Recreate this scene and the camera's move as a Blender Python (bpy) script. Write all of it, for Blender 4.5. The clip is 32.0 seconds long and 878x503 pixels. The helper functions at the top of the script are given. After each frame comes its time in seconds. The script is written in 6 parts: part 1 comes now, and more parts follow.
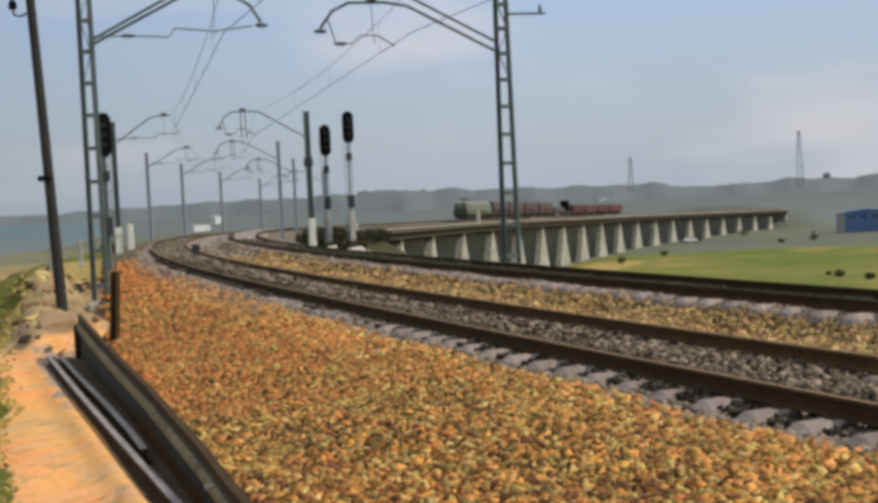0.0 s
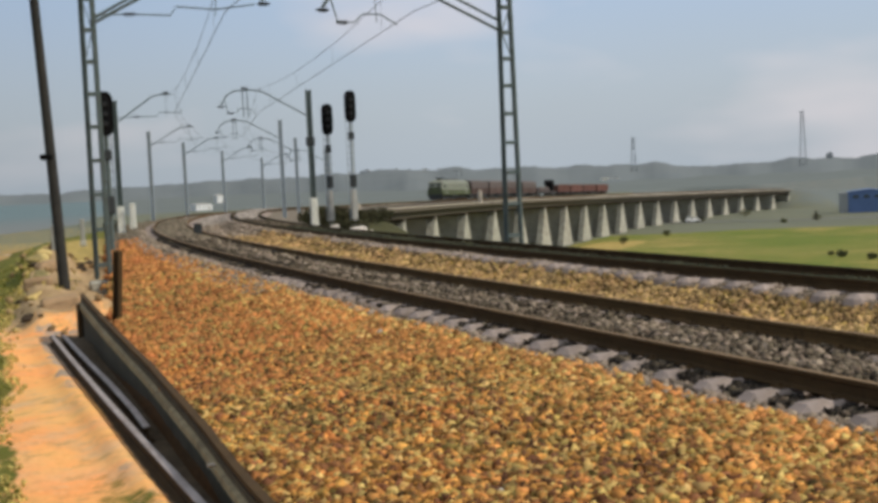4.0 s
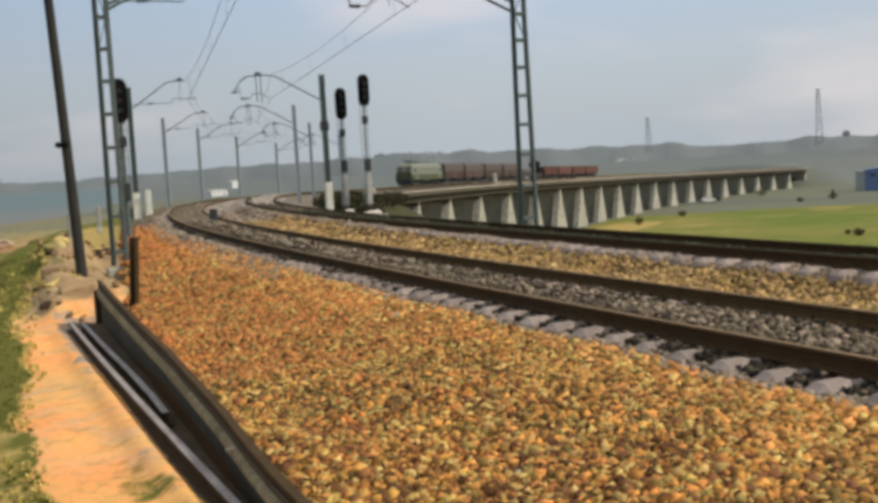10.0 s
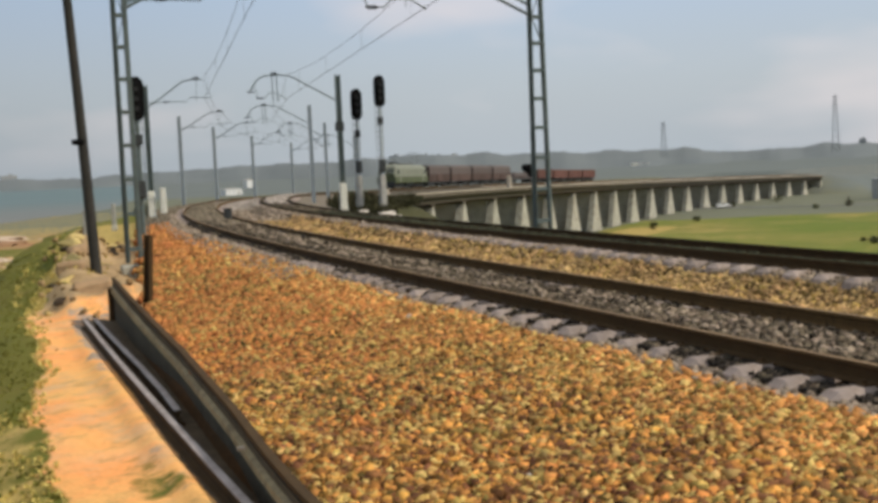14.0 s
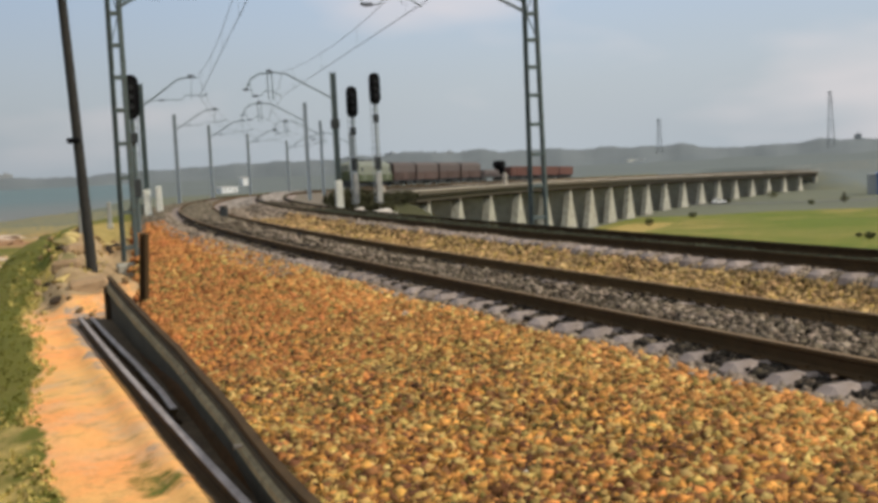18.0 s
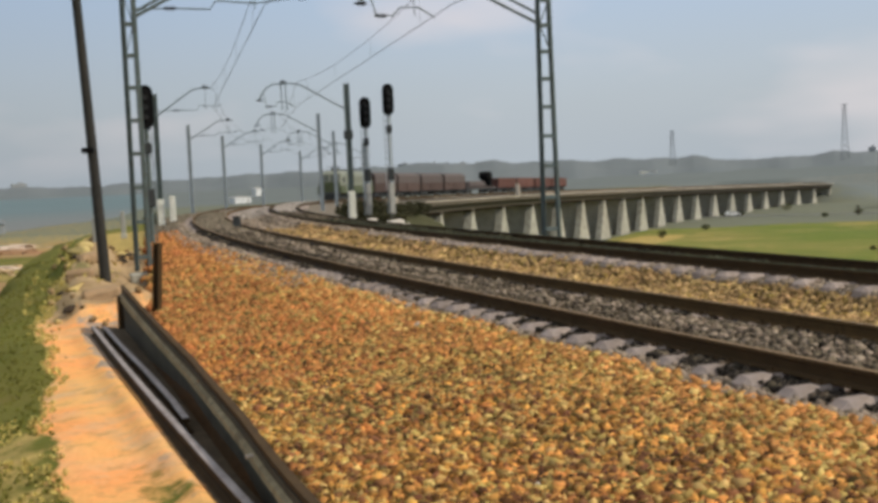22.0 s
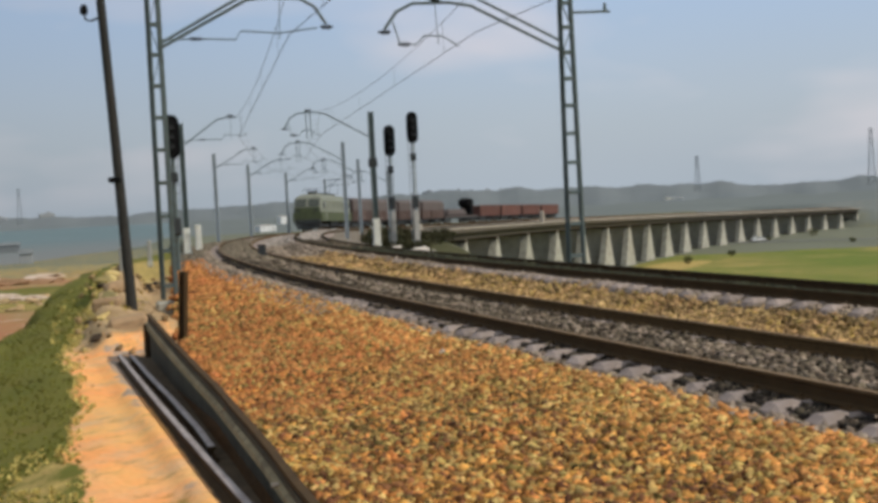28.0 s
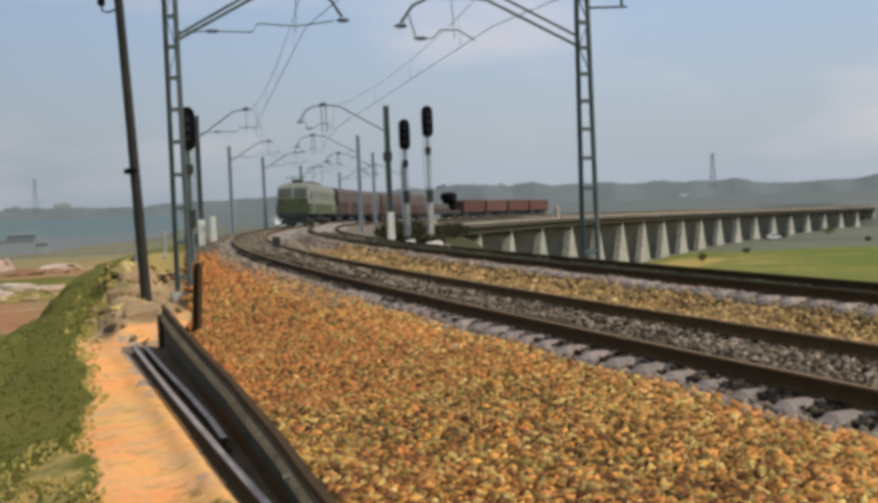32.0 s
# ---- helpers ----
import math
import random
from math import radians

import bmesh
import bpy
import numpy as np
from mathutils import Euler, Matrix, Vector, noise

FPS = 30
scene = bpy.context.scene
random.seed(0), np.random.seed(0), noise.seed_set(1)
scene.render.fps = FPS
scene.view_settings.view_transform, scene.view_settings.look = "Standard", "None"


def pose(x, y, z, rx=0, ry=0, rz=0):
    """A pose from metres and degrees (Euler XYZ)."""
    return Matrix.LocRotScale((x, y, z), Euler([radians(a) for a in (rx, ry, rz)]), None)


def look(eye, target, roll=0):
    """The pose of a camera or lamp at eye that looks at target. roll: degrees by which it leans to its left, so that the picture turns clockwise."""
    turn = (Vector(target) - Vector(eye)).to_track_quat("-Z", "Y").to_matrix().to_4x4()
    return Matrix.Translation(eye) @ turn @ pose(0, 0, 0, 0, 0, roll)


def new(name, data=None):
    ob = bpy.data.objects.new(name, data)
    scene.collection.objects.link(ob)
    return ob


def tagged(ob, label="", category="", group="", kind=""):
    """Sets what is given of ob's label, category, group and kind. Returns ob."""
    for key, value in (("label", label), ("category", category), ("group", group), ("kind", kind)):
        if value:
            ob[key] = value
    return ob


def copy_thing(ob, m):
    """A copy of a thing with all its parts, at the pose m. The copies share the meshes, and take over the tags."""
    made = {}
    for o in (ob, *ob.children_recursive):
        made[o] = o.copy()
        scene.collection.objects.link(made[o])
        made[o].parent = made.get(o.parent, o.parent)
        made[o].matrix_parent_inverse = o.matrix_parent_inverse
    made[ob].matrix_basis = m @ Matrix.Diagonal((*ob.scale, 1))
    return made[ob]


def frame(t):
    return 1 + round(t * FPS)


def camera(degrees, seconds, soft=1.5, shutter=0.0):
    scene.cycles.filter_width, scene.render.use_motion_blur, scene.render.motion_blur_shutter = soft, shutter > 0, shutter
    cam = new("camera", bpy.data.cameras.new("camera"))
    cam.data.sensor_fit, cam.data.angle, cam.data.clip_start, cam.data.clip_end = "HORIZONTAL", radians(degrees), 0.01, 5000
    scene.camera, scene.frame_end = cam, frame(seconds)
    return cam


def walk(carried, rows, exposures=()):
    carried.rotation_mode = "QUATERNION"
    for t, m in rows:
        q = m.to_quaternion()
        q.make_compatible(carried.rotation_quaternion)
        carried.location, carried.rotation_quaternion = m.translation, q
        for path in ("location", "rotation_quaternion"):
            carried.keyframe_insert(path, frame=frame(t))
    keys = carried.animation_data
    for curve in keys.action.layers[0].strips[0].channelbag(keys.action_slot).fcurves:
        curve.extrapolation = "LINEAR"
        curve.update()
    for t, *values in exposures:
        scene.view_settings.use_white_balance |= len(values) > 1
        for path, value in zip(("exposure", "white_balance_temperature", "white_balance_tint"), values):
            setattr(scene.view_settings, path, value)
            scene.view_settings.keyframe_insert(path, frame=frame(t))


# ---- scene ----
EYE = (0.0, 0.0, 1.645)
cam = camera(42.0, 32.0, soft=3.8)
# seconds, tilt, lean, turn of the hand-held camera
ROWS = [
    (0, 87.50, 2.72, -1.83),
    (0.5, 87.61, 2.90, -2.02),
    (1, 87.76, 3.17, -2.21),
    (1.5, 87.33, 3.54, -2.08),
    (2, 87.19, 3.32, -1.50),
    (2.5, 86.61, 2.95, -1.63),
    (4.5, 86.38, 2.57, -1.66),
    (5, 86.15, 2.76, -1.34),
    (5.5, 85.91, 2.96, -1.03),
    (6, 85.83, 3.11, -1.16),
    (6.5, 85.86, 3.22, -1.35),
    (7, 86.00, 3.55, -1.36),
    (7.5, 86.04, 3.44, -1.27),
    (8, 85.86, 3.24, -1.05),
    (8.5, 85.69, 3.06, -0.86),
    (9, 85.54, 2.97, -0.86),
    (9.5, 85.56, 3.04, -0.96),
    (10, 85.67, 3.32, -1.00),
    (10.5, 85.45, 3.02, -0.73),
    (11, 85.25, 2.81, -0.71),
    (11.5, 85.21, 2.62, -0.64),
    (12, 84.94, 2.69, -0.46),
    (12.5, 85.22, 2.87, -0.51),
    (13, 85.72, 3.05, -0.63),
    (13.5, 85.65, 2.77, -0.64),
    (14, 85.80, 2.58, -0.27),
    (14.5, 85.88, 2.33, -0.35),
    (16.5, 86.21, 2.44, -0.72),
    (17, 85.73, 2.61, -0.72),
    (17.5, 85.68, 2.66, -0.48),
    (18, 85.65, 2.79, -0.48),
    (18.5, 85.59, 3.08, -0.48),
    (19, 85.93, 3.07, -0.60),
    (19.5, 85.74, 2.57, -0.35),
    (20, 85.62, 1.77, -0.12),
    (20.5, 85.55, 1.78, -0.10),
    (21, 85.56, 1.86, -0.03),
    (21.5, 86.00, 1.97, 0.07),
    (22, 86.23, 2.57, 0.16),
    (22.5, 86.29, 3.08, 0.63),
    (23, 86.30, 2.94, 1.35),
    (23.5, 86.39, 2.55, 1.76),
    (24, 86.44, 2.37, 2.03),
    (24.5, 86.65, 2.36, 1.80),
    (25, 87.11, 2.49, 1.60),
    (25.5, 87.15, 2.49, 1.81),
    (27.5, 87.47, 2.52, 1.56),
    (28, 87.65, 2.92, 1.38),
    (28.5, 87.64, 3.10, 1.63),
    (29, 87.71, 2.58, 2.26),
    (29.5, 87.33, 2.45, 2.35),
    (30, 87.41, 2.35, 2.61),
    (30.5, 87.44, 2.55, 2.55),
    (31, 87.30, 2.66, 2.49),
    (31.5, 87.36, 2.46, 2.37),
    (32, 87.40, 2.35, 2.10),
]
# the camcorder opens up and warms a little in the middle of the shot
EXPOSURES = [(0.0, -0.04, 6200, 10), (3.0, -0.02, 6250, 10), (6.0, 0.03, 6400, 10), (11.0, 0.08, 6500, 10), (19.0, 0.05, 6450, 10), (23.0, 0.03, 6400, 10), (26.5, -0.02, 6250, 10), (28.0, -0.05, 6200, 10), (32.0, -0.05, 6200, 10)]
walk(cam, [(t, pose(*EYE, a, b, c)) for t, a, b, c in ROWS], EXPOSURES)

# ---- daylight ----
SUN_AZ, SUN_EL = 104.0, 41.0
world = bpy.data.worlds.new("hazy_sky")
scene.world = world
world.use_nodes = True
wn, wl = world.node_tree.nodes, world.node_tree.links
wn.clear()
w_out = wn.new("ShaderNodeOutputWorld")
w_bg = wn.new("ShaderNodeBackground")
w_sky = wn.new("ShaderNodeTexSky")
w_sky.sky_type = "NISHITA"
w_sky.sun_disc = False
w_sky.sun_elevation, w_sky.sun_rotation = radians(SUN_EL), radians(SUN_AZ)
w_sky.air_density, w_sky.dust_density, w_sky.ozone_density = 1.2, 4.0, 2.0
w_co = wn.new("ShaderNodeTexCoord")
w_map = wn.new("ShaderNodeMapping")
w_map.inputs["Scale"].default_value = (1.0, 1.0, 3.0)
w_noise = wn.new("ShaderNodeTexNoise")
w_noise.inputs["Scale"].default_value, w_noise.inputs["Detail"].default_value = 1.6, 3.0
w_ramp = wn.new("ShaderNodeValToRGB")
w_ramp.color_ramp.elements[0].position, w_ramp.color_ramp.elements[1].position = 0.35, 0.7
w_ramp.color_ramp.elements[0].color = (0.74, 0.74, 0.74, 1)
w_ramp.color_ramp.elements[1].color = (0.85, 0.85, 0.85, 1)
w_mix = wn.new("ShaderNodeMix")
w_mix.data_type = "RGBA"
w_mix.inputs["B"].default_value = (4.45, 4.95, 5.4, 1)
wl.new(w_co.outputs["Generated"], w_map.inputs["Vector"])
wl.new(w_map.outputs["Vector"], w_noise.inputs["Vector"])
wl.new(w_noise.outputs["Fac"], w_ramp.inputs["Fac"])
wl.new(w_ramp.outputs["Color"], w_mix.inputs["Factor"])
wl.new(w_sky.outputs["Color"], w_mix.inputs["A"])
w_cloud = wn.new("ShaderNodeTexNoise")
w_cloud.inputs["Scale"].default_value, w_cloud.inputs["Detail"].default_value = 3.4, 3.5
w_cr = wn.new("ShaderNodeMapRange")
w_cr.inputs["From Min"].default_value, w_cr.inputs["From Max"].default_value, w_cr.inputs["To Max"].default_value = 0.52, 0.74, 0.6
w_mix2 = wn.new("ShaderNodeMix")
w_mix2.data_type = "RGBA"
w_mix2.inputs["B"].default_value = (6.6, 5.95, 5.9, 1)
wl.new(w_map.outputs["Vector"], w_cloud.inputs["Vector"])
wl.new(w_cloud.outputs["Fac"], w_cr.inputs["Value"])
wl.new(w_cr.outputs["Result"], w_mix2.inputs["Factor"])
w_sep = wn.new("ShaderNodeSeparateXYZ")
wl.new(w_co.outputs["Generated"], w_sep.inputs["Vector"])
w_el = wn.new("ShaderNodeMapRange")
w_el.interpolation_type = "SMOOTHSTEP"
w_el.inputs["From Min"].default_value, w_el.inputs["From Max"].default_value, w_el.inputs["To Max"].default_value = 0.05, 0.22, 0.95
wl.new(w_sep.outputs["Z"], w_el.inputs["Value"])
w_mix3 = wn.new("ShaderNodeMix")
w_mix3.data_type = "RGBA"
w_mix3.inputs["B"].default_value = (3.5, 4.6, 6.15, 1)
wl.new(w_el.outputs["Result"], w_mix3.inputs["Factor"])
wl.new(w_mix.outputs["Result"], w_mix3.inputs["A"])
w_hi = wn.new("ShaderNodeMapRange")
w_hi.interpolation_type = "SMOOTHSTEP"
w_hi.inputs["From Min"].default_value, w_hi.inputs["From Max"].default_value, w_hi.inputs["To Max"].default_value = 0.26, 0.6, 0.9
wl.new(w_sep.outputs["Z"], w_hi.inputs["Value"])
w_mix4 = wn.new("ShaderNodeMix")
w_mix4.data_type = "RGBA"
w_mix4.inputs["B"].default_value = (4.65, 4.75, 4.65, 1)
wl.new(w_hi.outputs["Result"], w_mix4.inputs["Factor"])
wl.new(w_mix3.outputs["Result"], w_mix4.inputs["A"])
wl.new(w_mix4.outputs["Result"], w_mix2.inputs["A"])
# the sky pales towards the sun's side
w_side = wn.new("ShaderNodeMapRange")
w_side.interpolation_type = "SMOOTHSTEP"
w_side.inputs["From Min"].default_value, w_side.inputs["From Max"].default_value = -0.5, 0.1
w_side.inputs["To Min"].default_value, w_side.inputs["To Max"].default_value = 0.84, 1.0
wl.new(w_sep.outputs["X"], w_side.inputs["Value"])
w_dim = wn.new("ShaderNodeVectorMath")
w_dim.operation = "SCALE"
wl.new(w_mix2.outputs["Result"], w_dim.inputs[0])
wl.new(w_side.outputs["Result"], w_dim.inputs["Scale"])
wl.new(w_dim.outputs["Vector"], w_bg.inputs["Color"])
w_bg.inputs["Strength"].default_value = 0.118
wl.new(w_bg.outputs["Background"], w_out.inputs["Surface"])
sun = new("sun", bpy.data.lights.new("sun", "SUN"))
sun.data.energy, sun.data.angle, sun.data.color = 3.2, radians(0.6), (1.0, 0.91, 0.76)
sa, se = radians(SUN_AZ), radians(SUN_EL)
sun.matrix_world = look((math.sin(sa) * 50, math.cos(sa) * 50, math.tan(se) * 50), (0, 0, 0))


# ---- materials ----
def material(name, c1, c2, scale=5.0, rough=0.8, metal=0.0, bump=0.0, c3=None, fine=40.0, island=0.0, obj=0.0, hue=0.0):
    """Two-scale mottled surface: c1/c2 by coarse noise, c3 by fine noise; brightness varied per island or object."""
    m = bpy.data.materials.new(name)
    m.use_nodes = True
    n, l = m.node_tree.nodes, m.node_tree.links
    p = n["Principled BSDF"]
    p.inputs["Roughness"].default_value, p.inputs["Metallic"].default_value = rough, metal
    p.inputs["Specular IOR Level"].default_value = 0.12 if rough > 0.8 else 0.4
    co = n.new("ShaderNodeTexCoord")
    geo = n.new("ShaderNodeNewGeometry")
    a = n.new("ShaderNodeTexNoise")
    a.inputs["Scale"].default_value, a.inputs["Detail"].default_value, a.inputs["Roughness"].default_value = scale, 6.0, 0.65
    b = n.new("ShaderNodeTexNoise")
    b.inputs["Scale"].default_value, b.inputs["Detail"].default_value = fine, 4.0
    for q in (a, b):
        l.new(geo.outputs["Position"] if not obj else co.outputs["Object"], q.inputs["Vector"])
    ra = n.new("ShaderNodeMapRange")
    ra.inputs["From Min"].default_value, ra.inputs["From Max"].default_value = 0.35, 0.65
    l.new(a.outputs["Fac"], ra.inputs["Value"])
    mx = n.new("ShaderNodeMix")
    mx.data_type = "RGBA"
    mx.inputs["A"].default_value, mx.inputs["B"].default_value = (*c1, 1), (*c2, 1)
    l.new(ra.outputs["Result"], mx.inputs["Factor"])
    out = mx.outputs["Result"]
    rb = n.new("ShaderNodeMapRange")
    rb.inputs["From Min"].default_value, rb.inputs["From Max"].default_value = 0.45, 0.7
    rb.inputs["To Max"].default_value = 0.6
    l.new(b.outputs["Fac"], rb.inputs["Value"])
    m2 = n.new("ShaderNodeMix")
    m2.data_type = "RGBA"
    m2.inputs["B"].default_value = (*(c3 or [v * 0.6 for v in c1]), 1)
    l.new(out, m2.inputs["A"])
    l.new(rb.outputs["Result"], m2.inputs["Factor"])
    out = m2.outputs["Result"]
    if island or obj:
        hv = n.new("ShaderNodeHueSaturation")
        rr = n.new("ShaderNodeMapRange")
        k = island or obj
        rr.inputs["To Min"].default_value, rr.inputs["To Max"].default_value = 1 - k, 1 + 1.15 * k
        if island:
            l.new(geo.outputs["Random Per Island"], rr.inputs["Value"])
        else:
            oi = n.new("ShaderNodeObjectInfo")
            l.new(oi.outputs["Random"], rr.inputs["Value"])
        l.new(rr.outputs["Result"], hv.inputs["Value"])
        if hue:
            wn1 = n.new("ShaderNodeTexWhiteNoise")
            wn1.noise_dimensions = "1D"
            l.new(geo.outputs["Random Per Island"], wn1.inputs["W"])
            hr = n.new("ShaderNodeMapRange")
            hr.inputs["To Min"].default_value, hr.inputs["To Max"].default_value = 0.5 - hue, 0.5 + hue
            l.new(wn1.outputs["Value"], hr.inputs["Value"])
            l.new(hr.outputs["Result"], hv.inputs["Hue"])
        l.new(out, hv.inputs["Color"])
        out = hv.outputs["Color"]
    l.new(out, p.inputs["Base Color"])
    if bump:
        bp = n.new("ShaderNodeBump")
        bp.inputs["Strength"].default_value, bp.inputs["Distance"].default_value = bump, 0.02
        l.new(b.outputs["Fac"], bp.inputs["Height"])
        l.new(bp.outputs["Normal"], p.inputs["Normal"])
    return m


# bed coloured dark to give the shade in gaps between the stones
M_BALLAST = material("ballast_bed", (0.10, 0.048, 0.018), (0.07, 0.042, 0.02), 0.5, 0.95, bump=0.8, c3=(0.04, 0.024, 0.012), fine=14)
M_STONE = material("ballast_stone", (0.48, 0.20, 0.05), (0.39, 0.212, 0.055), 0.55, 0.9, island=0.8, c3=(0.16, 0.065, 0.028), fine=1.5, hue=0.01)
M_STONE_RUST = material("orange_ballast_stone", (0.47, 0.182, 0.055), (0.39, 0.185, 0.06), 0.5, 0.9, island=0.45, c3=(0.25, 0.085, 0.033), fine=1.3, hue=0.008)
M_STONE_RED = material("rusty_ballast_stone", (0.54, 0.235, 0.07), (0.45, 0.225, 0.07), 0.5, 0.9, island=0.65, c3=(0.2, 0.09, 0.04), fine=1.8, hue=0.006)
M_RUBBLE = material("brown_rubble", (0.42, 0.29, 0.14), (0.26, 0.16, 0.075), 0.6, 0.95, island=0.5, c3=(0.13, 0.08, 0.04), fine=4)
M_STONE_MID = material("tan_ballast_stone", (0.40, 0.245, 0.105), (0.31, 0.215, 0.10), 0.5, 0.9, island=0.8, c3=(0.13, 0.075, 0.04), fine=1.5, hue=0.009)
M_STONE_GREY = material("grey_ballast_stone", (0.115, 0.09, 0.064), (0.075, 0.061, 0.044), 0.5, 0.9, island=0.85, c3=(0.065, 0.048, 0.032), fine=6, hue=0.012)
M_STONE_PALE = material("pale_ballast_stone", (0.29, 0.23, 0.175), (0.215, 0.172, 0.13), 0.5, 0.9, island=0.5, c3=(0.15, 0.11, 0.08), fine=6, hue=0.01)
M_STONE_DUST = material("dusty_brown_stone", (0.195, 0.16, 0.115), (0.15, 0.125, 0.092), 0.5, 0.9, island=0.35, c3=(0.11, 0.09, 0.065), fine=4)
M_STONE_OLIVE = material("olive_ballast_stone", (0.36, 0.235, 0.068), (0.25, 0.175, 0.058), 0.7, 0.9, island=0.8, c3=(0.10, 0.065, 0.03), fine=2.5, hue=0.012)
M_STONE_DARK = material("dark_rusty_stone", (0.20, 0.085, 0.035), (0.13, 0.06, 0.03), 0.7, 0.9, island=0.6, c3=(0.06, 0.03, 0.018), fine=2.5, hue=0.008)
M_STONE_BUFF = material("buff_ballast_stone", (0.60, 0.425, 0.145), (0.48, 0.33, 0.105), 0.7, 0.9, island=0.4, c3=(0.3, 0.18, 0.08), fine=3, hue=0.01)
# dark green stones whose colour stands for the far rails' shadow
M_STONE_FARSHADE = material("shade_green_stone", (0.045, 0.046, 0.026), (0.035, 0.034, 0.022), 0.7, 0.9, island=0.5, c3=(0.02, 0.02, 0.014), fine=4)
# near-black stones that deepen the rails' shadow by their colour
M_STONE_SHADE = material("shade_dark_stone", (0.035, 0.028, 0.022), (0.025, 0.021, 0.018), 0.7, 0.85, island=0.5, c3=(0.015, 0.013, 0.011), fine=4)
# paleness of these stones is the sun's glint put into the colour
M_STONE_GLINT = material("glint_pale_stone", (0.36, 0.315, 0.28), (0.30, 0.265, 0.235), 0.5, 0.9, island=0.35, c3=(0.22, 0.185, 0.16), fine=6)
M_SLEEPER = material("sleeper_concrete", (0.36, 0.295, 0.265), (0.28, 0.23, 0.205), 3.0, 0.9, bump=0.3, obj=0.2, c3=(0.17, 0.13, 0.10), fine=8)
M_RAIL = material("rusty_rail", (0.08, 0.05, 0.023), (0.056, 0.036, 0.018), 3.0, 0.85, 0.1, c3=(0.085, 0.048, 0.022), fine=25)
M_RAIL_RUST = material("brown_rusted_rail", (0.135, 0.082, 0.034), (0.10, 0.062, 0.027), 2.0, 0.85, 0.1, c3=(0.07, 0.042, 0.02), fine=20)
M_RAIL_GREEN = material("dark_green_rail_head", (0.035, 0.042, 0.02), (0.028, 0.032, 0.016), 2.0, 0.9, c3=(0.02, 0.024, 0.013), fine=12)
M_TAR = material("dark_tarred_pole", (0.036, 0.036, 0.033), (0.05, 0.046, 0.04), 1.0, 0.85, c3=(0.025, 0.024, 0.022), fine=14, bump=0.4)
M_PLATE = material("weathered_plate", (0.10, 0.088, 0.064), (0.075, 0.066, 0.05), 1.2, 0.9, c3=(0.06, 0.05, 0.036), fine=6, bump=0.4)
M_RAILTOP = material("worn_rail_head", (0.22, 0.14, 0.065), (0.17, 0.105, 0.05), 1.0, 0.75, 0.1, fine=30)
M_STEEL = material("weathered_steel", (0.125, 0.165, 0.16), (0.095, 0.125, 0.12), 2.0, 0.65, 0.2, c3=(0.10, 0.085, 0.06), fine=12)
# pale steel of the signal posts; on the far masts it replaces haze
M_STEEL_PALE = material("pale_steel", (0.40, 0.445, 0.475), (0.34, 0.38, 0.405), 2.0, 0.6, 0.2, c3=(0.24, 0.26, 0.27), fine=12)
M_DARK = material("dark_steel", (0.05, 0.055, 0.055), (0.035, 0.038, 0.04), 2.0, 0.6, 0.2)
M_BLACK = material("black_paint", (0.006, 0.006, 0.007), (0.009, 0.009, 0.009), 3.0, 0.9)
M_WHITE = material("white_paint", (0.75, 0.74, 0.66), (0.66, 0.66, 0.58), 2.5, 0.7, c3=(0.5, 0.45, 0.36), fine=9)
M_LENS = material("unlit_lens", (0.012, 0.012, 0.012), (0.016, 0.015, 0.014), 3.0, 0.5)
M_BUSH = material("field_bush_leaf", (0.13, 0.13, 0.06), (0.10, 0.105, 0.05), 0.3, 0.9, island=0.3, fine=2)
M_FOOT = material("faded_white_paint", (0.46, 0.44, 0.40), (0.38, 0.37, 0.34), 2.5, 0.8, c3=(0.3, 0.28, 0.24), fine=7)
M_WOOD = material("tarred_wood", (0.05, 0.042, 0.03), (0.07, 0.055, 0.038), 2.0, 0.9, c3=(0.03, 0.024, 0.017), fine=12, bump=0.4)
M_CONC = material("viaduct_concrete", (0.44, 0.42, 0.35), (0.34, 0.325, 0.27), 0.25, 0.9, c3=(0.22, 0.205, 0.165), fine=1.0)
# same concrete, lightened in place of sky fill on the shaded walls
M_CONC_WALL = material("fill_lit_concrete", (0.46, 0.435, 0.355), (0.40, 0.375, 0.305), 0.2, 0.95, c3=(0.28, 0.26, 0.21), fine=0.9)
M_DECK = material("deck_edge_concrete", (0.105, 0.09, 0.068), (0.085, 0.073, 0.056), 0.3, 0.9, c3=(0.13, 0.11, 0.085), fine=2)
M_COPING = material("coping_concrete", (0.60, 0.52, 0.43), (0.50, 0.44, 0.36), 0.4, 0.9)
M_WATER = material("reservoir_water", (0.09, 0.143, 0.15), (0.118, 0.166, 0.168), 0.01, 0.6)
# blue-grey of the hills holds the aerial haze in the base colour
M_HILL = material("hazed_hill", (0.15, 0.17, 0.18), (0.165, 0.182, 0.188), 0.006, 1.0, c3=(0.135, 0.152, 0.155), fine=0.03)
M_LOCO = material("pale_green_paint", (0.215, 0.225, 0.175), (0.185, 0.195, 0.155), 0.5, 0.6, c3=(0.14, 0.15, 0.115), fine=3, obj=0.01)
M_LOCO_DK = material("green_paint", (0.085, 0.10, 0.045), (0.07, 0.085, 0.04), 0.5, 0.7, c3=(0.04, 0.045, 0.025), fine=2, obj=0.01)
M_OPEN = material("faded_red_paint", (0.165, 0.075, 0.06), (0.135, 0.07, 0.058), 0.4, 0.85, c3=(0.10, 0.068, 0.06), fine=3, obj=0.15)
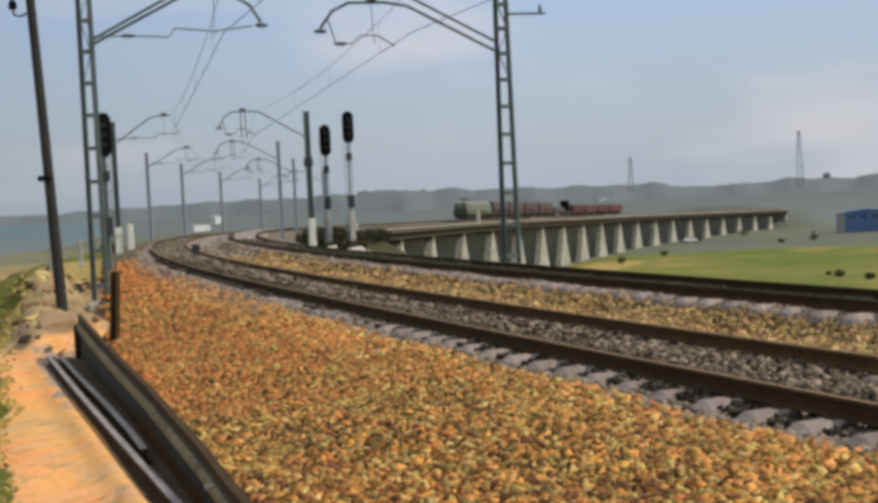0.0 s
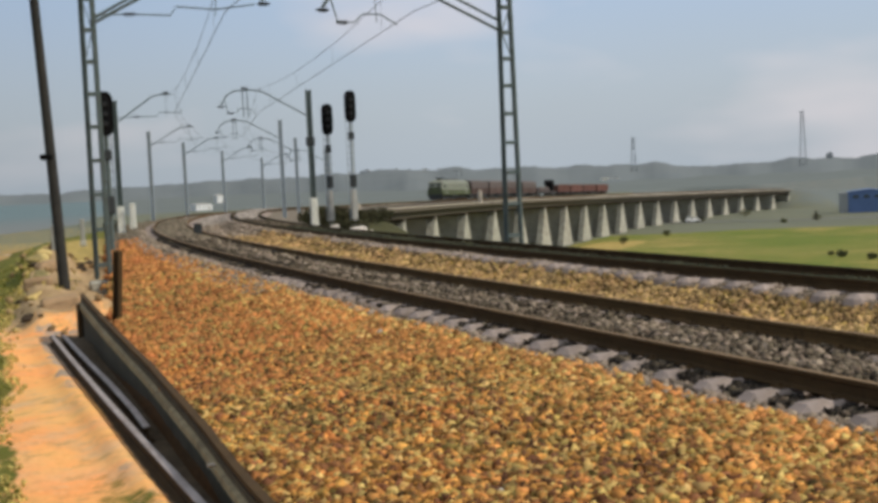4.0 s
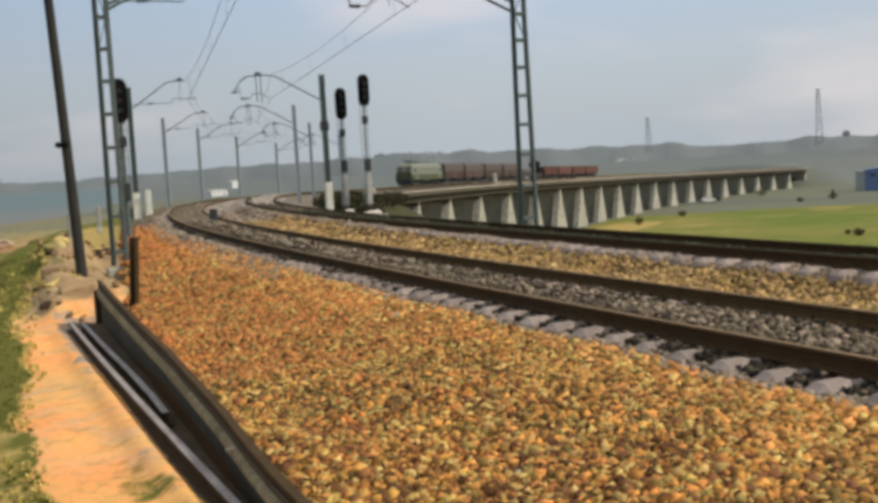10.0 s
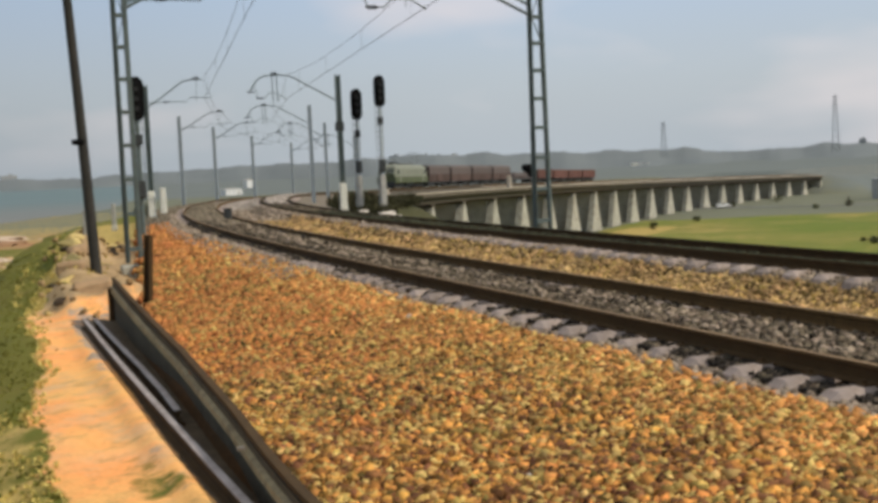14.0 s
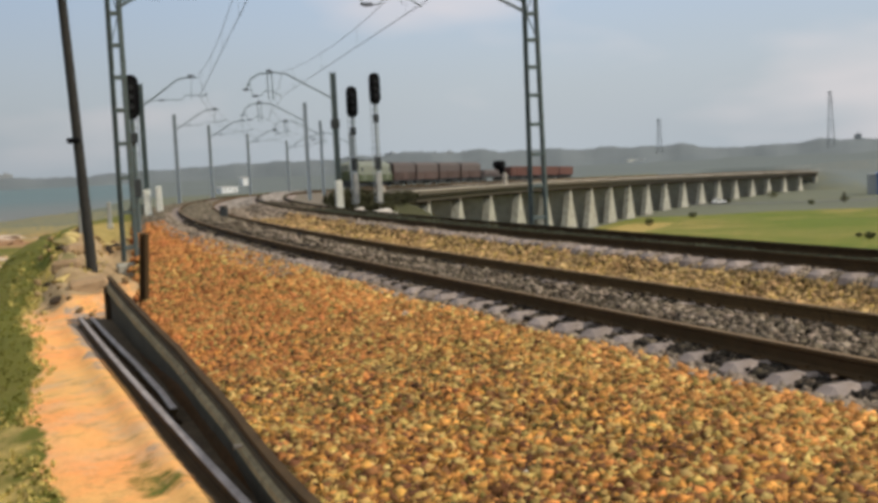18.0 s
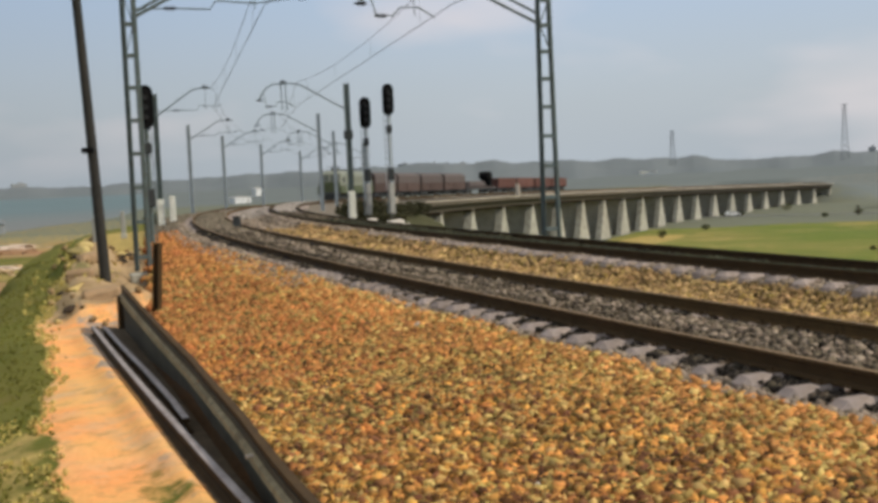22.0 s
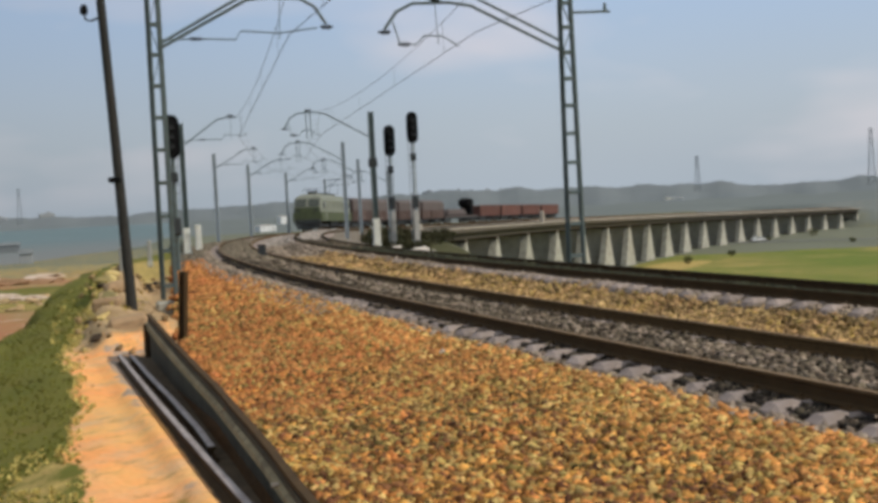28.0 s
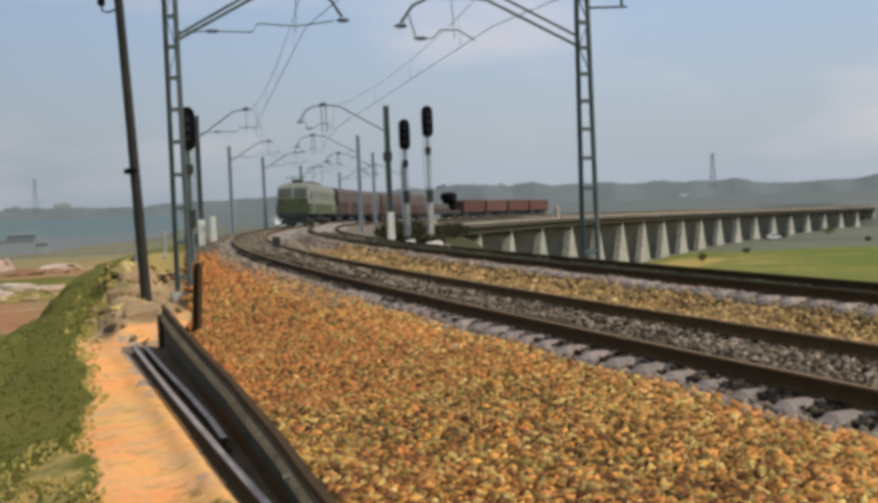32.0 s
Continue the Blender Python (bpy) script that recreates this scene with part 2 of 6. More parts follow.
M_WAGON = material("oxide_red_paint", (0.11, 0.07, 0.06), (0.092, 0.066, 0.058), 0.4, 0.85, c3=(0.082, 0.066, 0.06), fine=3, obj=0.25)
M_WAGON_DK = material("brown_grey_roof", (0.125, 0.10, 0.095), (0.105, 0.09, 0.086), 0.4, 0.9, obj=0.1)
# window tone raised from near black to include distance haze
M_GLASS = material("hazed_window", (0.08, 0.088, 0.074), (0.07, 0.078, 0.066), 2.0, 0.25)


# ---- building helpers ----
def mesh_of(bm, name, mat):
    me = bpy.data.meshes.new(name)
    bm.to_mesh(me)
    bm.free()
    for q in (mat if isinstance(mat, (list, tuple)) else [mat]):
        me.materials.append(q)
    return me


def part(name, bm, mat, parent=None, label=""):
    ob = new(name, mesh_of(bm, name, mat))
    ob.parent = parent
    if label:
        ob["label"] = label
    return ob


def part_data(name, me, parent=None, m=None, label=""):
    ob = new(name, me)
    ob.parent = parent
    if m is not None:
        ob.matrix_basis = m
    if label:
        ob["label"] = label
    return ob


def empty(name, m=None):
    ob = new(name)
    ob.empty_display_size = 0.2
    if m is not None:
        ob.matrix_basis = m
    return ob


def add_box(bm, size, at=(0, 0, 0), rot=None, bevel=0.0, taper=None):
    """A bevelled box; taper scales its top face in x and y."""
    r = bmesh.ops.create_cube(bm, size=1.0)
    vs = r["verts"]
    for v in vs:
        k = taper if taper and v.co.z > 0 else (1, 1)
        v.co = Vector((v.co.x * size[0] * k[0], v.co.y * size[1] * k[1], v.co.z * size[2]))
    if bevel:
        es = list({e for v in vs for e in v.link_edges})
        b = bmesh.ops.bevel(bm, geom=es, offset=bevel, segments=1, affect="EDGES")
        vs = list({v for f in b["faces"] for v in f.verts} | {v for v in vs if v.is_valid})
    m = Matrix.Translation(at) @ (rot.to_4x4() if rot else Matrix())
    bmesh.ops.transform(bm, matrix=m, verts=vs)
    return vs


def add_bar(bm, a, b, w, d=None, up=(0, 0, 1)):
    """A square bar from a to b."""
    a, b = Vector(a), Vector(b)
    z = (b - a).normalized()
    x = z.cross(Vector(up))
    if x.length < 1e-3:
        x = z.cross(Vector((0, 1, 0)))
    x.normalize()
    y = z.cross(x)
    r = Matrix((x, y, z)).transposed()
    return add_box(bm, (w, d or w, (b - a).length), (a + b) / 2, r)


def add_tube(bm, pts, radius, sides=8):
    """A round tube along points, radius a number or one for each point."""
    pts = [Vector(p) for p in pts]
    rings = []
    for i, p in enumerate(pts):
        d = (pts[min(i + 1, len(pts) - 1)] - pts[max(i - 1, 0)]).normalized()
        x = d.cross(Vector((0, 0, 1)))
        if x.length < 1e-3:
            x = Vector((1, 0, 0))
        x.normalize()
        y = d.cross(x)
        r = radius[i] if isinstance(radius, (list, tuple)) else radius
        rings.append([bm.verts.new(p + r * (math.cos(2 * math.pi * k / sides) * x + math.sin(2 * math.pi * k / sides) * y)) for k in range(sides)])
    for r0, r1 in zip(rings, rings[1:]):
        for k in range(sides):
            bm.faces.new((r0[k], r0[(k + 1) % sides], r1[(k + 1) % sides], r1[k]))
    bm.faces.new(rings[0])
    bm.faces.new(rings[-1])
    bmesh.ops.recalc_face_normals(bm, faces=bm.faces)


def prism(bm, prof, y0, y1):
    """Extrude an x-z outline from y0 to y1."""
    a = [bm.verts.new((x, y0, z)) for x, z in prof]
    b = [bm.verts.new((x, y1, z)) for x, z in prof]
    bm.faces.new(a)
    bm.faces.new(b)
    for i in range(len(prof)):
        j = (i + 1) % len(prof)
        bm.faces.new((a[i], a[j], b[j], b[i]))
    bmesh.ops.recalc_face_normals(bm, faces=bm.faces)


def grid_mesh(name, V, rows, cols, mat, smooth=True):
    idx = np.arange(rows * cols).reshape(rows, cols)
    F = np.stack([idx[:-1, :-1], idx[1:, :-1], idx[1:, 1:], idx[:-1, 1:]], -1).reshape(-1, 4)
    me = bpy.data.meshes.new(name)
    me.from_pydata(V.tolist(), [], F.tolist())
    for q in (mat if isinstance(mat, (list, tuple)) else [mat]):
        me.materials.append(q)
    me.shade_smooth() if smooth else None
    return me


# ---- the line of the railway ----
# Station s along the outer rail from the point abreast of the camera; offset n to the right of that rail.
N0, HEAD0 = 6.374, -23.37
DS = 0.5
S_MIN, S_MAX = -60, 700
_s = np.arange(S_MIN, S_MAX + DS, DS)
# curvature of the line, one over the radius in metres, by station
_k = np.interp(_s, [0, 25, 50, 75, 100, 140, 180, 220, 260, 300, 350, 400, 460, 520], [1 / 304, 1 / 503, 1 / 214, 1 / 187, 1 / 283, 1 / 249, 1 / 332, 1 / 775, 1 / 3300, 1 / 1330, 1 / 613, 1 / 1030, 1 / 1110, 1 / 850])
_h = np.radians(HEAD0) + np.cumsum(_k) * DS
_h -= _h[int(-S_MIN / DS)] - np.radians(HEAD0)
_x = np.cumsum(np.sin(_h)) * DS
_y = np.cumsum(np.cos(_h)) * DS
_x += N0 * math.cos(math.radians(HEAD0)) - _x[int(-S_MIN / DS)]
_y += N0 * -math.sin(math.radians(HEAD0)) - _y[int(-S_MIN / DS)]


def rail_z(s):
    """Level of the rail head: flat at first, then falling gently over the viaduct."""
    return np.interp(np.asarray(s, float), [0, 70, 95, 120, 145, 186, 222, 262, 305, 352, 400, 450, 700], [0, 0, -0.12, -0.5, -1.0, -1.6, -2.1, -2.8, -3.7, -4.6, -5.6, -6.6, -11.6])


def line(s, n=0.0, z=0.0):
    s = np.asarray(s, float)
    h = np.interp(s, _s, _h)
    return np.stack([np.interp(s, _s, _x) + n * np.cos(h), np.interp(s, _s, _y) - n * np.sin(h), rail_z(s) + z + 0 * s], -1)


def head_at(s):
    return math.degrees(float(np.interp(s, _s, _h)))


def on_line(s, n=0.0, z=0.0):
    """Pose at a station: y along the line, x to its right."""
    p = line(s, n, z)
    return pose(*p, 0, 0, -head_at(s))


GAUGE = 1.74
TRACK_B, B_UP = 4.3, 0.08
S_BRIDGE, S_BRIDGE_END = 152.0, 541.0


def to_line(X, Y):
    """Nearest station and offset of places, for the ground."""
    ss = np.arange(S_MIN, S_MAX, 4.0)
    L = line(ss)
    out_s, out_n = np.empty(X.shape), np.empty(X.shape)
    flat_x, flat_y = X.ravel(), Y.ravel()
    for i in range(0, flat_x.size, 20000):
        dx = flat_x[i:i + 20000, None] - L[None, :, 0]
        dy = flat_y[i:i + 20000, None] - L[None, :, 1]
        j = np.argmin(dx * dx + dy * dy, 1)
        h = np.interp(ss[j], _s, _h)
        ddx, ddy = dx[np.arange(j.size), j], dy[np.arange(j.size), j]
        out_s.ravel()[i:i + 20000] = ss[j] + ddx * np.sin(h) + ddy * np.cos(h)
        out_n.ravel()[i:i + 20000] = ddx * np.cos(h) - ddy * np.sin(h)
    return out_s, out_n


def smooth(a, b, x):
    t = np.clip((x - a) / (b - a), 0, 1)
    return t * t * (3 - 2 * t)


def wobble(X, Y, k):
    return np.sin(X / k + 1.3) * np.cos(Y / k * 0.8) + 0.5 * np.sin(X / k * 2.3 + Y / k * 1.7)


VALLEY_R, VALLEY_L, PATH_Z = -15.0, -6.6, -0.80


def grass_edge(s):
    """Offset at which the grass of the bank gives way to the path."""
    return np.interp(s, [8, 12, 13, 14, 15.3, 19, 22.7, 24.8, 30, 36, 46, 67], [-5.85, -5.9, -6.0, -5.9, -5.72, -5.72, -5.85, -5.62, -5.3, -4.75, -4.75, -6.0]) + 0.06 * np.sin(s * 2.9)


def outer_rail_n(s):
    """Offset of the long loose rail beside the path."""
    return np.interp(s, [-4, 4, 7.6, 10, 13, 16, 19.8], [-4.66, -4.63, -4.65, -4.68, -4.73, -4.785, -4.865])


def ground_z(X, Y):
    s, n = to_line(X, Y)
    top = rail_z(np.clip(s, 0, 690))
    r = np.hypot(X, Y)
    # outer side: path, short steep bank, then fields falling slowly to the water
    shore = np.interp(np.degrees(np.arctan2(X, Y)), [-180, -22, -20, -18, -16, -14.6, -13.2, 180], [262, 262, 290, 325, 360, 520, 9000, 9000])
    low_l = -4.2 - 2.4 * smooth(60, 225, r) + 0.12 * wobble(X, Y, 13) - 2.0 * smooth(0, 40, r - shore)
    # a low spit of land out in the water
    low_l = low_l + 2.3 * np.exp(-((X + 161) / 17) ** 2 - ((Y - 372) / 22) ** 2)
    path = top + PATH_Z + (0.012 + 0.05 * smooth(-5.0, -5.6, n)) * wobble(X, Y, 1.1)
    drop_l = smooth(-6.75, -8.9, n - np.interp(s, [20, 27, 31, 35, 45, 65, 80], [-0.9, -0.6, -0.2, 0.25, 0.1, -0.5, -0.5]) + 0.1 * np.sin(s * 0.7))
    path = path - 0.34 * smooth(-5.5, -7.2, n)
    # sand drifted against the long loose rail
    path = path + 0.085 * np.exp(-((n - outer_rail_n(s) + 0.19) / 0.13) ** 2) * smooth(20.5, 19.0, s)
    # broken earth and rubble where the path runs out beside the pole
    broken = smooth(21.0, 23.0, s) * smooth(48.0, 40.0, s) * smooth(-5.5, -4.9, n)
    path = path + broken * 0.2 * (np.abs(wobble(X, Y, 0.95)) + 0.35 * np.abs(wobble(Y, X, 0.4)) - 0.45)
    # low earth steps across the end of the path
    step = 0.27 * smooth(22.3, 22.75, s + 0.3 * np.sin(n * 2.2)) + 0.25 * smooth(31.0, 31.6, s + 0.6 * np.sin(n * 1.7 + 1)) * smooth(-3.6, -4.0, n)
    path = path + step * smooth(-5.4, -4.95, n + 0.12 * np.sin(s * 1.3)) * smooth(-3.3, -3.75, n) * smooth(54, 44, s)
    z_left = path * (1 - drop_l) + low_l * drop_l
    # inner side: steep bank down to the valley floor
    low_r = VALLEY_R + 0.25 * wobble(X, Y, 19) - 0.006 * np.clip(r - 250, 0, 400)
    drop_r = smooth(8.6, 32.0, n)
    z_right = (top - 0.62 - 0.4 * smooth(96, 122, s)) * (1 - drop_r) + low_r * drop_r
    z = np.where(n < -4.2, z_left, np.where(n > 8.6, z_right, top - 0.66 + (path - top + 0.66) * smooth(-2.2, -3.4, n) * smooth(21.0, 23.0, s)))
    # the bank ends at the abutment; outside it the valley floor joins the water meadows
    side = smooth(-36, -48, n)
    floor = low_r * (1 - side) + (low_l - 0.02) * side
    end = smooth(S_BRIDGE - 9, S_BRIDGE, s) * smooth(S_BRIDGE_END + 3, S_BRIDGE_END - 8, s)
    return z * (1 - end) + floor * end


# ---- ground: one sheet to the horizon ----
def ground_material():
    m = bpy.data.materials.new("open_ground")
    m.use_nodes = True
    n, l = m.node_tree.nodes, m.node_tree.links
    p = n["Principled BSDF"]
    p.inputs["Roughness"].default_value = 0.95
    p.inputs["Specular IOR Level"].default_value = 0.1
    geo = n.new("ShaderNodeNewGeometry")

    def noise_tex(scale, detail=5.0):
        q = n.new("ShaderNodeTexNoise")
        q.inputs["Scale"].default_value, q.inputs["Detail"].default_value, q.inputs["Roughness"].default_value = scale, detail, 0.7
        l.new(geo.outputs["Position"], q.inputs["Vector"])
        return q.outputs["Fac"]

    def ranged(v, a, b, lo=0.0, hi=1.0):
        q = n.new("ShaderNodeMapRange")
        q.inputs["From Min"].default_value, q.inputs["From Max"].default_value = a, b
        q.inputs["To Min"].default_value, q.inputs["To Max"].default_value = lo, hi
        l.new(v, q.inputs["Value"])
        return q.outputs["Result"]

    def mixed(f, a, b):
        q = n.new("ShaderNodeMix")
        q.data_type = "RGBA"
        for key, v in (("A", a), ("B", b)):
            if isinstance(v, tuple):
                q.inputs[key].default_value = (*v, 1)
            else:
                l.new(v, q.inputs[key])
        l.new(f, q.inputs["Factor"])
        return q.outputs["Result"]

    def cover(name):
        q = n.new("ShaderNodeAttribute")
        q.attribute_name = name
        return q.outputs["Fac"]

    def edged(name, scale):
        """A cover mask with a ragged edge."""
        q = n.new("ShaderNodeMath")
        q.operation = "ADD"
        l.new(cover(name), q.inputs[0])
        l.new(ranged(noise_tex(scale), 0.3, 0.7, -0.28, 0.28), q.inputs[1])
        return ranged(q.outputs["Value"], 0.4, 0.6)

    grass = mixed(ranged(noise_tex(0.25), 0.35, 0.65), (0.12, 0.13, 0.022), (0.17, 0.152, 0.034))
    grass = mixed(ranged(noise_tex(1.3), 0.55, 0.75, 0, 0.5), grass, (0.20, 0.125, 0.045))
    grass = mixed(ranged(noise_tex(4.0), 0.5, 0.75, 0, 0.45), grass, (0.06, 0.078, 0.013))
    # dull olive-grey of the farther fields, with distance haze put into the colour
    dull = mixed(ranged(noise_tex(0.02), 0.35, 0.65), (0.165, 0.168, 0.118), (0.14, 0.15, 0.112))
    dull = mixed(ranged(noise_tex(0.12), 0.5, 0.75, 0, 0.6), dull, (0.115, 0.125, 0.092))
    soil = mixed(ranged(noise_tex(0.09), 0.42, 0.58), (0.36, 0.17, 0.085), (0.30, 0.215, 0.095))
    soil = mixed(ranged(noise_tex(0.35), 0.58, 0.68, 0, 0.8), soil, (0.62, 0.47, 0.36))
    soil = mixed(ranged(noise_tex(0.22), 0.6, 0.7, 0, 0.8), soil, (0.14, 0.125, 0.04))
    field = mixed(ranged(noise_tex(0.02), 0.42, 0.6), (0.135, 0.168, 0.03), (0.23, 0.205, 0.055))
    field = mixed(ranged(noise_tex(0.045), 0.52, 0.66, 0, 0.8), field, (0.34, 0.26, 0.085))
    field = mixed(ranged(noise_tex(0.11), 0.55, 0.68, 0, 0.75), field, (0.10, 0.13, 0.03))
    field = mixed(ranged(noise_tex(0.5), 0.5, 0.8, 0, 0.5), field, (0.10, 0.125, 0.03))
    straw = mixed(ranged(noise_tex(1.2), 0.4, 0.65), (0.50, 0.36, 0.12), (0.33, 0.25, 0.085))
    straw = mixed(ranged(noise_tex(4.5), 0.52, 0.62, 0, 0.85), straw, (0.17, 0.15, 0.035))
    rubble = mixed(ranged(noise_tex(0.9), 0.42, 0.6), (0.44, 0.31, 0.17), (0.35, 0.235, 0.125))
    rubble = mixed(ranged(noise_tex(3.0), 0.58, 0.7, 0, 0.7), rubble, (0.14, 0.085, 0.045))
    sand = mixed(ranged(noise_tex(0.8), 0.38, 0.62), (0.90, 0.38, 0.13), (0.84, 0.46, 0.16))
    sand = mixed(ranged(noise_tex(0.35, 2.0), 0.5, 0.68, 0, 0.5), sand, (0.80, 0.50, 0.30))
    sand = mixed(ranged(noise_tex(1.7), 0.5, 0.68, 0, 0.7), sand, (0.60, 0.41, 0.24))
    sand = mixed(ranged(noise_tex(2.6), 0.53, 0.68, 0, 0.65), sand, (0.38, 0.25, 0.10))
    sand = mixed(ranged(noise_tex(7.0), 0.5, 0.75, 0, 0.55), sand, (0.52, 0.27, 0.10))
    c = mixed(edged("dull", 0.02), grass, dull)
    # grey of the farthest land has the distance haze mixed into it
    c = mixed(edged("hazed_land", 0.01), c, mixed(ranged(noise_tex(0.008), 0.35, 0.65), (0.15, 0.168, 0.165), (0.135, 0.152, 0.146)))
    c = mixed(edged("field", 0.05), c, field)
    c = mixed(edged("soil", 0.06), c, soil)
    # dark scrub, its colour deepened to hold the embankment's shade as well
    scrub = mixed(ranged(noise_tex(0.8), 0.4, 0.65), (0.05, 0.054, 0.022), (0.075, 0.066, 0.032))
    c = mixed(edged("scrub", 0.5), c, scrub)
    c = mixed(edged("straw", 0.9), c, straw)
    c = mixed(edged("rubble", 0.9), c, rubble)
    c = mixed(edged("sand", 1.6), c, sand)
    gravel = mixed(ranged(noise_tex(5.0), 0.4, 0.65), (0.42, 0.33, 0.26), (0.30, 0.23, 0.17))
    c = mixed(edged("gravel", 2.0), c, gravel)
    # dark strip painted for the shadow between retaining edge and loose rails
    gap_shade = mixed(ranged(noise_tex(6.0), 0.4, 0.65), (0.09, 0.07, 0.05), (0.15, 0.112, 0.075))
    c = mixed(edged("gap_shade", 4.0), c, gap_shade)
    l.new(c, p.inputs["Base Color"])
    b = n.new("ShaderNodeBump")
    b.inputs["Strength"].default_value, b.inputs["Distance"].default_value = 0.5, 0.05
    l.new(noise_tex(9.0), b.inputs["Height"])
    l.new(b.outputs["Normal"], p.inputs["Normal"])
    return m


def build_ground():
    az = np.radians(np.concatenate([np.arange(-180, -36, 4), np.arange(-36, 32, 0.3), np.arange(32, 184, 4)]))
    az[-1] = math.pi
    rad = np.concatenate([[0.0, 0.8, 1.8, 3], np.geomspace(4, 90, 340), np.geomspace(93, 700, 90), np.geomspace(740, 4800, 30)])
    A, R = np.meshgrid(az, rad, indexing="ij")
    X, Y = R * np.sin(A), R * np.cos(A)
    Z = ground_z(X, Y)
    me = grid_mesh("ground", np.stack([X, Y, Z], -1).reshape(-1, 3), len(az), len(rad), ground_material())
    s, n = to_line(X, Y)
    band = lambda a, b, w=4: smooth(a - w, a + w, R) * smooth(b + w, b - w, R)
    out = smooth(-7.9, -8.8, n)
    ge = grass_edge(s)
    covers = {
        "sand": np.maximum(smooth(ge - 0.12, ge + 0.25, n), 0.30 * smooth(13.2, 11.8, s) * smooth(-10.5, -9.0, n)) * smooth(-2.0, -4.2, n) * smooth(25, 21, s) * (1 - 0.6 * np.exp(-((s - 9.2) / 0.9) ** 2 - ((n + 5.05) / 0.28) ** 2)),
        "straw": np.clip(0.85 * np.exp(-((n - ge - 0.15) / 0.16) ** 2) * smooth(12.5, 13.5, s) * smooth(75, 60, s) * (0.55 + 0.45 * smooth(17, 22, s)) + smooth(ge, ge + 0.3, n) * smooth(-1.5, -3, n) * smooth(36, 44, s) * smooth(75, 60, s)
                         + smooth(-5.6, -6.0, n) * smooth(13.4, 12.0, s) * 0.5 + 0.9 * smooth(13, 16, n) * smooth(30, 24, n) * smooth(236, 248, R) * smooth(292, 280, R) + out * (0.5 * band(86, 107) + 0.34 * band(107, 130) + 0.48 * band(180, 240) * (A < -0.12) + 0.4 * smooth(235, 250, R) * smooth(340, 320, R) * (A < -0.12)), 0, 1),
        "rubble": smooth(ge + 0.1, ge + 0.4, n) * smooth(-2.2, -2.8, n) * smooth(20, 23, s) * smooth(50, 40, s),
        "scrub": smooth(7.5, 9.0, n) * smooth(44, 34, n) * smooth(175, 165, s),
        "gravel": 0.32 * smooth(526, 542, s) * (np.abs(n) < 14) * (R < 640) + smooth(-5.2, -4.95, n) * smooth(-3.5, -4.1, n) * smooth(26, 20, s) * (0.3 + 0.35 * smooth(13, 17, s)),
        "gap_shade": smooth(-4.86, -4.70, n) * smooth(-4.0, -4.3, n) * smooth(22, 20, s),
        "field": smooth(8, 12, n) * smooth(328, 316, R),
        "soil": out * (0.85 * band(60, 85) + 0.46 * band(86, 107) + 0.3 * band(107, 130) + 0.75 * band(132, 180) + 0.45 * band(180, 216)) * (A < -0.2),
        # haze tint of the ground sets in from 440 m on
        "hazed_land": smooth(440, 560, R),
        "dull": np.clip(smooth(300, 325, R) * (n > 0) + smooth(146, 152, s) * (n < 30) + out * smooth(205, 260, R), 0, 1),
    }
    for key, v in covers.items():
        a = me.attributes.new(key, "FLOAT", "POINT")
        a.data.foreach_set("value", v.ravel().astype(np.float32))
    tagged(new("ground", me), "grassy bank and open valley fields under the railway", "ground", kind="structure")


build_ground()

